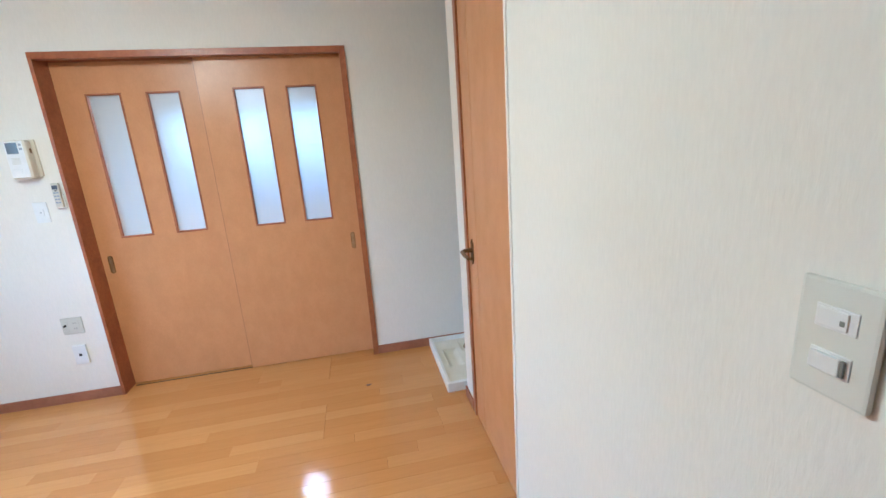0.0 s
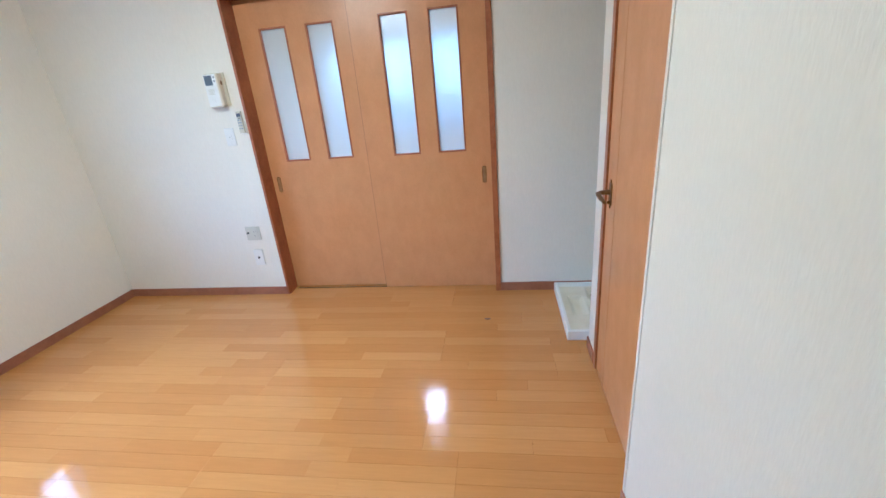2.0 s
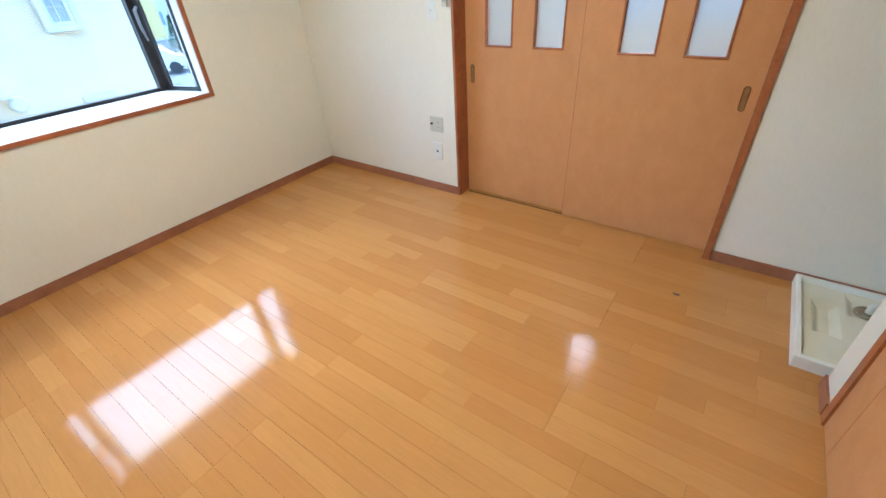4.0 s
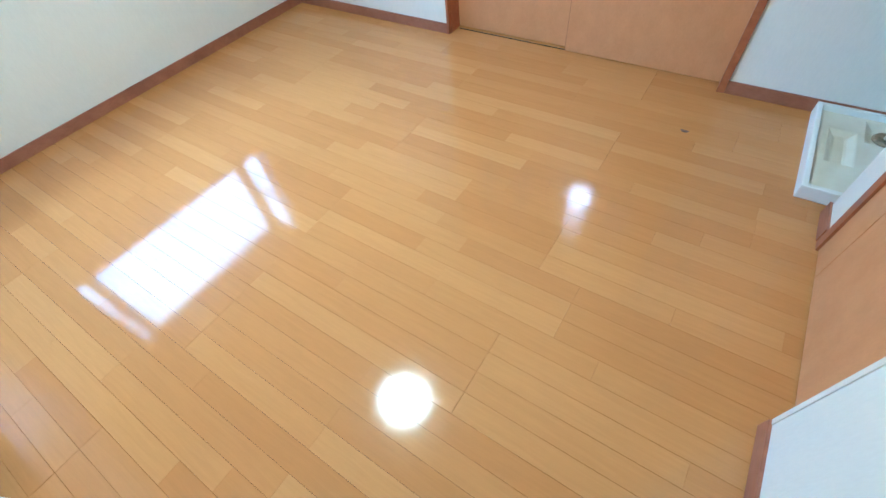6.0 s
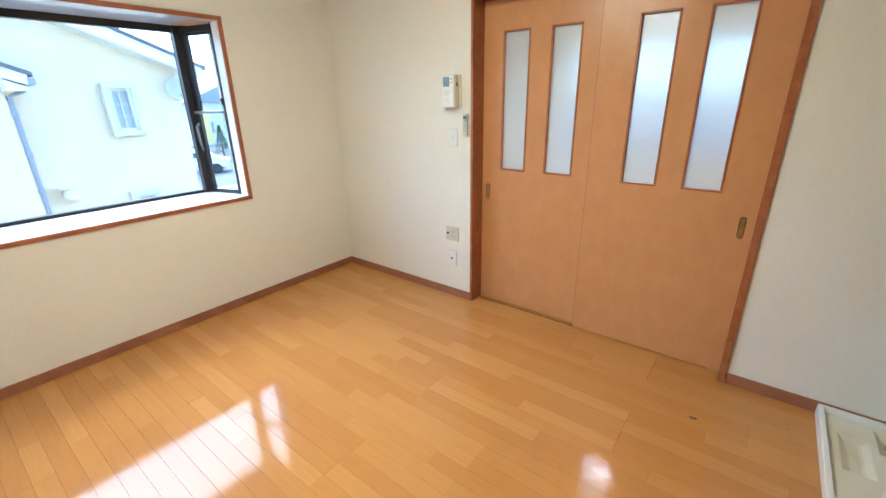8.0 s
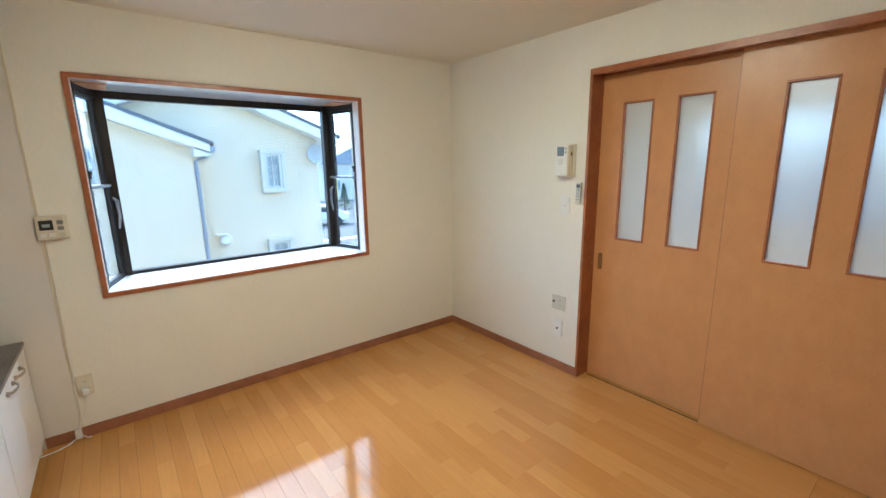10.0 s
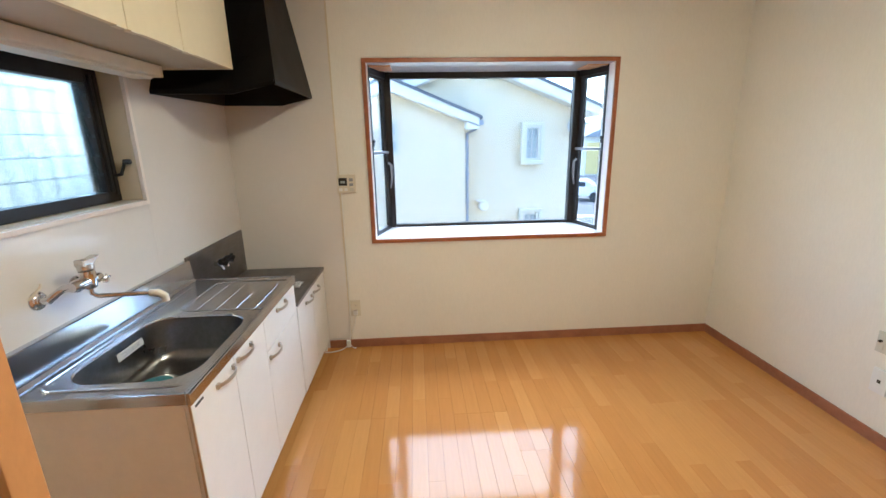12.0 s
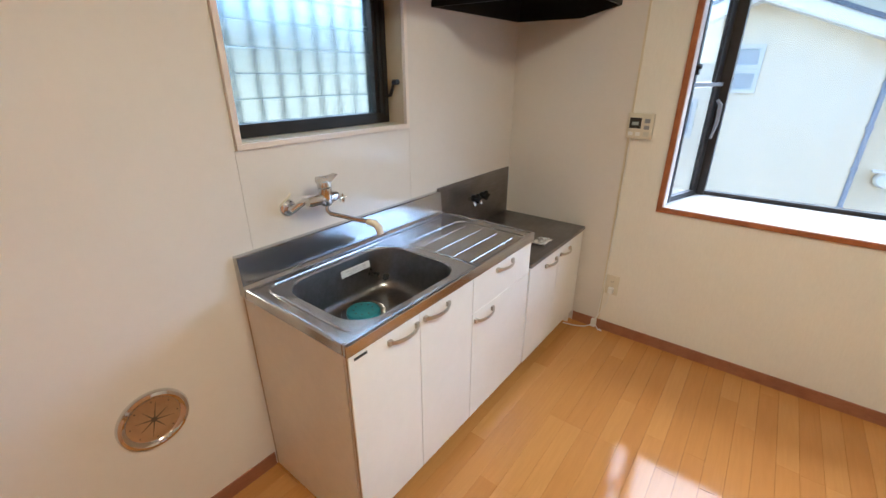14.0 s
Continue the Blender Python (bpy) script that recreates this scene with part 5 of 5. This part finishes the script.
def west_fittings():
    x = XW + PT
    p = thing("heater_control", (x, 0.65, 1.2))
    part("case", boxes((x, x + 0.020, 0.594, 0.716, 1.136, 1.257), bevel=0.004), CREAM, p, "beige control case")
    part("display", boxes((x + 0.0195, x + 0.0212, 0.606, 0.660, 1.185, 1.235), bevel=0.0004), DARK, p, "dark display")
    part("digits", boxes((x + 0.021, x + 0.0216, 0.618, 0.648, 1.200, 1.216)), mat("grey_digits", (0.35, 0.4, 0.38), 0.4), p)
    for (a, b, c, d), m in (((0.675, 0.700, 1.212, 1.232), GREYMETAL), ((0.675, 0.700, 1.182, 1.200), GREYMETAL), ((0.606, 0.628, 1.150, 1.168), WHITE), ((0.640, 0.662, 1.150, 1.168), WHITE), ((0.676, 0.702, 1.148, 1.170), GREYWHITE)):
        part("button", boxes((x + 0.0195, x + 0.0225, a, b, c, d), bevel=0.001), m, p)
    tagged(p, "beige water heater control panel with dark display on the wall", "control panel")
    p = thing("wall_socket", (XW, 0.642, 0.30))
    part("cover_plate", boxes((XW + 0.0005, XW + 0.008, 0.617, 0.687, 0.248, 0.366), bevel=0.002), CREAM, p)
    for sy in (0.646, 0.656):
        part("slot", boxes((XW + 0.0078, XW + 0.0086, sy, sy + 0.002, 0.325, 0.334)), DARK, p)
    tagged(p, "cream wall socket above the baseboard beside the kitchen panel", "wall socket")
    p = thing("plug", (XW, 0.652, 0.28))
    part("plug_body", boxes((XW + 0.0085, XW + 0.034, 0.638, 0.668, 0.262, 0.296), bevel=0.004), WHITE, p)
    bm = tube(bmesh.new(), [(XW + 0.024, 0.652, 0.262), (XW + 0.026, 0.645, 0.20), (XW + 0.022, 0.615, 0.12), (XW + 0.022, 0.598, 0.070)], 0.0025, 8)
    part("cord", bm, WHITE, p, "white flex", smooth=True)
    tagged(p, "white plug and flex in the cream wall socket", "plug")
    p = thing("cable", (XW, 0.59, 0.06))
    bm = tube(bmesh.new(), [(XW + 0.010, 0.618, 1.136), (XW + 0.010, 0.616, 0.8), (XW + 0.011, 0.612, 0.4), (XW + 0.013, 0.603, 0.10), (XW + 0.018, 0.590, 0.050)], 0.0025, 8)
    part("riser", bm, WHITE, p, smooth=True)
    bm = boxes((XW + 0.010, XW + 0.034, 0.572, 0.602, 0.012, 0.064), bevel=0.006)
    part("junction", bm, WHITE, p, "small white cable connector")
    bm = tube(bmesh.new(), [(XW + 0.028, 0.575, 0.020), (XW + 0.045, 0.545, 0.006), (XW + 0.07, 0.50, 0.005), (XW + 0.09, 0.47, 0.012), (XW + 0.11, 0.43, 0.02)], 0.003, 8)
    tube(bm, [(XW + 0.028, 0.60, 0.030), (XW + 0.040, 0.625, 0.010), (XW + 0.030, 0.640, 0.004), (XW + 0.02, 0.628, 0.005)], 0.003, 8)
    part("flex", bm, WHITE, p, smooth=True)
    tagged(p, "thin white cable running down the wall to a floor-level connector", "cable")


west_fittings()


def hinged_door():
    x, z1 = XDOOR, 2.0
    fr = thing("door_frame", (x, 2.44, 0))
    part("jamb", boxes((x - 0.006, x + 0.126, 2.424, 2.468, 0.0, z1 + 0.035), bevel=0.002), TRIM, fr)
    part("jamb", boxes((x - 0.006, x + 0.126, YSTEP + 0.002, YSTEP + 0.014, 0.0, z1 + 0.035)), TRIM, fr)
    part("head", boxes((x - 0.006, x + 0.126, YSTEP + 0.014, 2.424, z1, z1 + 0.035), bevel=0.001), TRIM, fr)
    tagged(fr, "reddish brown stained frame of the hinged door", "door frame")
    d = thing("hinged_door", (x, 2.05, 0.006))
    ya, yb, g = YSTEP + 0.016, 2.421, 2.288
    part("panel", boxes((x + 0.002, x + 0.036, g + 0.0015, yb, 0.006, z1 - 0.003), (x + 0.002, x + 0.036, ya, g - 0.0015, 0.006, z1 - 0.003), (x + 0.005, x + 0.034, g - 0.002, g + 0.002, 0.006, z1 - 0.003)), DOORWOOD, d)
    y, z = 2.358, 0.925
    bm = boxes((x - 0.003, x + 0.002, y - 0.017, y + 0.017, z - 0.060, z + 0.060))
    bmesh.ops.bevel(bm, geom=[e for e in bm.edges if abs(e.verts[0].co.x - e.verts[1].co.x) > 0.003], offset=0.015, segments=4, affect="EDGES")
    part("handle_plate", bm, BRASS_DARK, d, "antique bronze handle plate")
    bm = tube(bmesh.new(), [(x - 0.002, y, z + 0.008), (x - 0.040, y, z + 0.008), (x - 0.052, y - 0.012, z + 0.006), (x - 0.052, y - 0.06, z), (x - 0.048, y - 0.105, z - 0.004)], [0.011, 0.009, 0.010, 0.009, 0.007], 12)
    part("lever", bm, BRASS_DARK, d, "antique bronze lever handle", smooth=True)
    bm = lathe(bmesh.new(), [(0.0, -0.012), (0.006, -0.011), (0.009, -0.003), (0.009, 0.0)], (x - 0.003, y, z - 0.035), "x", 14)
    part("lock_cylinder", bm, BRASS, d, smooth=True)
    tagged(d, "closed orange-brown veneered hinged door with groove and bronze lever", "door")


hinged_door()


def entry_door():
    """The door by which the walk comes in, standing open at a right angle."""
    fr = thing("door_frame", (0.45, YS, 0))
    for a, b in ((0.010, 0.045), (0.865, 0.900)):
        part("jamb", boxes((a, b, YS - T - 0.01, YS + 0.012, 0, 2.03), bevel=0.002), TRIM, fr)
    part("head", boxes((0.010, 0.900, YS - T - 0.01, YS + 0.012, 2.031, 2.066), bevel=0.002), TRIM, fr)
    tagged(fr, "reddish brown stained frame of the open entry door", "door frame")
    d = thing("hinged_door", (0.054, YS, 0.006))
    part("panel", boxes((0.037, 0.071, YS + 0.018, 0.728, 0.006, 1.99), bevel=0.0015), DOORWOOD, d)
    for z in (0.25, 1.0, 1.75):
        part("hinge", tube(bmesh.new(), [(0.054, YS + 0.012, z - 0.05), (0.054, YS + 0.012, z + 0.05)], 0.006, 10), BRASS, d, "bronze hinge", smooth=True)
    tagged(d, "orange-brown veneered entry door standing open at a right angle", "door")


entry_door()


def washer_pan():
    p = thing("washing_machine_pan", (1.27, 2.99, 0))
    x0, x1, y0, y1, h = 0.952, 1.592, 2.676, 3.296, 0.060
    white = vary(mat("pan_white", rough=0.35), (0.86, 0.86, 0.84), (0.82, 0.82, 0.79), size=4)
    stained = vary(mat("pan_cream", rough=0.4), (0.78, 0.74, 0.63), (0.70, 0.65, 0.52), size=6, low=0.4, high=0.7)
    r = 0.030
    bm = boxes((x0, x1, y0, y1, 0, h))
    bmesh.ops.bevel(bm, geom=list(bm.edges), offset=0.005, segments=2, affect="EDGES", profile=0.6)
    top = max(bm.faces, key=lambda face: face.calc_center_median().z + face.calc_area())
    bmesh.ops.inset_region(bm, faces=[top], thickness=r - 0.008)
    bmesh.ops.inset_region(bm, faces=[top], thickness=0.006, depth=-0.026)
    bmesh.ops.delete(bm, geom=[top], context="FACES")
    part("rim", bm, white, p, "raised white rim")
    floor_z, deep = 0.036, 0.014
    ix0, ix1, iy0, iy1 = x0 + r - 0.004, x1 - r + 0.004, y0 + r - 0.004, y1 - r + 0.004
    wells = ((x0 + 0.062, x0 + 0.165, y0 + 0.225, y0 + 0.470), (1.140, 1.310, 3.085, 3.262), (x1 - 0.165, x1 - 0.062, y0 + 0.225, y0 + 0.470))
    xs = sorted({ix0, ix1, *(v for w in wells for v in w[:2])})
    ys = sorted({iy0, iy1, *(v for w in wells for v in w[2:])})
    bm = bmesh.new()
    corner = {(i, j): bm.verts.new((x, y, floor_z)) for i, x in enumerate(xs) for j, y in enumerate(ys)}
    for i in range(len(xs) - 1):
        for j in range(len(ys) - 1):
            cx, cy = (xs[i] + xs[i + 1]) / 2, (ys[j] + ys[j + 1]) / 2
            if not any(w[0] < cx < w[1] and w[2] < cy < w[3] for w in wells):
                bm.faces.new((corner[i, j], corner[i + 1, j], corner[i + 1, j + 1], corner[i, j + 1]))
    part("tray", bm, stained, p, "cream raised tray floor, slightly stained")
    for wx0, wx1, wy0, wy1 in wells:
        bm = bmesh.new()
        rings = []
        for g, z in ((0.0, floor_z), (0.006, floor_z - 0.003), (0.024, deep + 0.004), (0.034, deep)):
            rings.append([bm.verts.new(q) for q in ((wx0 + g, wy0 + g, z), (wx1 - g, wy0 + g, z), (wx1 - g, wy1 - g, z), (wx0 + g, wy1 - g, z))])
        for q0, q1 in zip(rings, rings[1:]):
            for k in range(4):
                bm.faces.new((q0[k], q0[(k + 1) % 4], q1[(k + 1) % 4], q1[k]))
        bm.faces.new(rings[-1])
        part("well", bm, stained, p, "sunken cream well")
    c = (1.222, 3.165, 0.018)
    part("drain_trap", lathe(bmesh.new(), [(0.0, 0.002), (0.020, 0.003), (0.034, 0.010), (0.044, 0.010), (0.050, 0.003), (0.050, 0.0)], c, "z", 28), vary(mat("stained_trap", rough=0.4), (0.35, 0.28, 0.18), (0.16, 0.12, 0.07), size=30), p, "stained drain trap", smooth=True)
    bm = tube(bmesh.new(), [(1.222, 3.165, 0.028), (1.222, 3.165, 0.062), (1.235, 3.176, 0.075), (1.270, 3.20, 0.080), (1.30, 3.22, 0.080)], 0.014, 14)
    part("elbow", bm, mat("white_elbow", (0.72, 0.71, 0.66), 0.35), p, "white hose elbow", smooth=True)
    tagged(p, "white washing machine pan with stained trap on the floor", "washing machine pan")


washer_pan()


def floor_stain():
    bm = bmesh.new()
    pts = [(0.497 + 0.017 * math.cos(a) * (1 + 0.25 * math.sin(3 * a)), 2.912 + 0.011 * math.sin(a) * (1 + 0.2 * math.cos(2 * a))) for a in (2 * math.pi * i / 14 for i in range(14))]
    prism(bm, pts, "z", 0.0003, 0.0022)
    st = thing("knot_mark", (0.497, 2.912, 0.0003))
    part("mark", bm, vary(mat("dark_knot", rough=0.5), (0.17, 0.080, 0.032), (0.09, 0.040, 0.018), size=60), st)
    tagged(st, "small dark brown burn mark on the wood strip flooring", "floor mark")


floor_stain()


def south_neighbour():
    hs = thing("neighbour_building", (-1, -3.6, -2.8))
    part("wall", boxes((-5.0, 2.5, -4.0, -3.6, -2.8, 2.0)), RENDERWALL, hs)
    part("eave", boxes((-5.3, 2.8, -4.0, -3.2, 2.0, 2.15)), mat("dark_eave", (0.25, 0.27, 0.28), 0.7), hs)
    tagged(hs, "pale rendered building close behind the kitchen window", "building")


south_neighbour()

# ---- floor pieces ----


def floor_pieces():
    """Veneer strips 75 mm wide in sheets four strips deep and 1.818 m long, every other row of sheets half a length on."""
    rnd = random.Random(11)
    base = tagged(thing("floor", (0, 0, 0)), "glossy honey-coloured wood strip flooring", "floor", kind="structure")
    pitch, sheet = 0.075, 1.818
    pieces = []
    k0, k1 = -23, 25
    for k in range(k0, k1):
        ya = 1.58 + pitch * k
        row = math.floor(k / 4)
        phase = -0.655 if row % 2 == 0 else 0.25
        xs = phase - 3 * sheet
        while xs < 1.95:
            cuts = [0.0]
            while cuts[-1] < sheet - 0.2:
                cuts.append(cuts[-1] + rnd.choice((0.455, 0.606, 0.606, 0.758, 0.909)))
            cuts = [c for c in cuts if c < sheet - 0.2] + [sheet]
            for i, (a, b) in enumerate(zip(cuts, cuts[1:])):
                ga = 0.0005 if i == 0 else 0.0002
                gb = 0.0005 if i == len(cuts) - 2 else 0.0002
                x0, x1 = max(xs + a + ga, XW - 0.06), min(xs + b - gb, 1.86)
                if x1 - x0 > 0.02:
                    pieces.append((x0, x1, ya, rnd.random()))
            xs += sheet
    pieces = [p for p in pieces if p[2] + pitch > YS - 0.05 and p[2] < YN + 0.16]
    pieces.sort(key=lambda p: (max(-2.0 - p[0], 0) + max(p[1] - 1.1, 0)) * 2 + abs(p[2] - 1.6) * 0.5)
    meshes = {}

    def strip(length, wide):
        c, e, t = 0.0004, 0.00015, 0.012
        x, y = length / 2, wide / 2
        v = [(-x, -y, -t), (x, -y, -t), (x, y, -t), (-x, y, -t), (-x, -y, -c), (x, -y, -c), (x, y, -c), (-x, y, -c), (-x + 0.0001, -y + e, 0), (x - 0.0001, -y + e, 0), (x - 0.0001, y - e, 0), (-x + 0.0001, y - e, 0)]
        f = [(3, 2, 1, 0), (0, 1, 5, 4), (1, 2, 6, 5), (2, 3, 7, 6), (3, 0, 4, 7), (4, 5, 9, 8), (5, 6, 10, 9), (6, 7, 11, 10), (7, 4, 8, 11), (8, 9, 10, 11)]
        return v, f

    wide = pitch - 0.0007
    rest_v, rest_f = [], []
    for n, (x0, x1, ya, r) in enumerate(pieces):
        length, cx, cy = x1 - x0, (x0 + x1) / 2, ya + pitch / 2
        v, f = strip(length, wide)
        if n < 300:
            key = round(length, 4)
            if key not in meshes:
                me = bpy.data.meshes.new("floor_strip")
                me.from_pydata(v, [], f)
                me.materials.append(FLOOR)
                meshes[key] = me
            ob = new("floor_strip", meshes[key])
            ob.location = (cx, cy, 0)
            ob.parent = base
        else:
            o = len(rest_v)
            rest_v += [(a + cx, b + cy, c) for a, b, c in v]
            rest_f += [tuple(i + o for i in face) for face in f]
    me = bpy.data.meshes.new("floor_strips_edge")
    me.from_pydata(rest_v, [], rest_f)
    me.materials.append(FLOOR)
    ob = new("floor_strips_edge", me)
    ob.parent = base
    tagged(ob, kind="stuff")


floor_pieces()
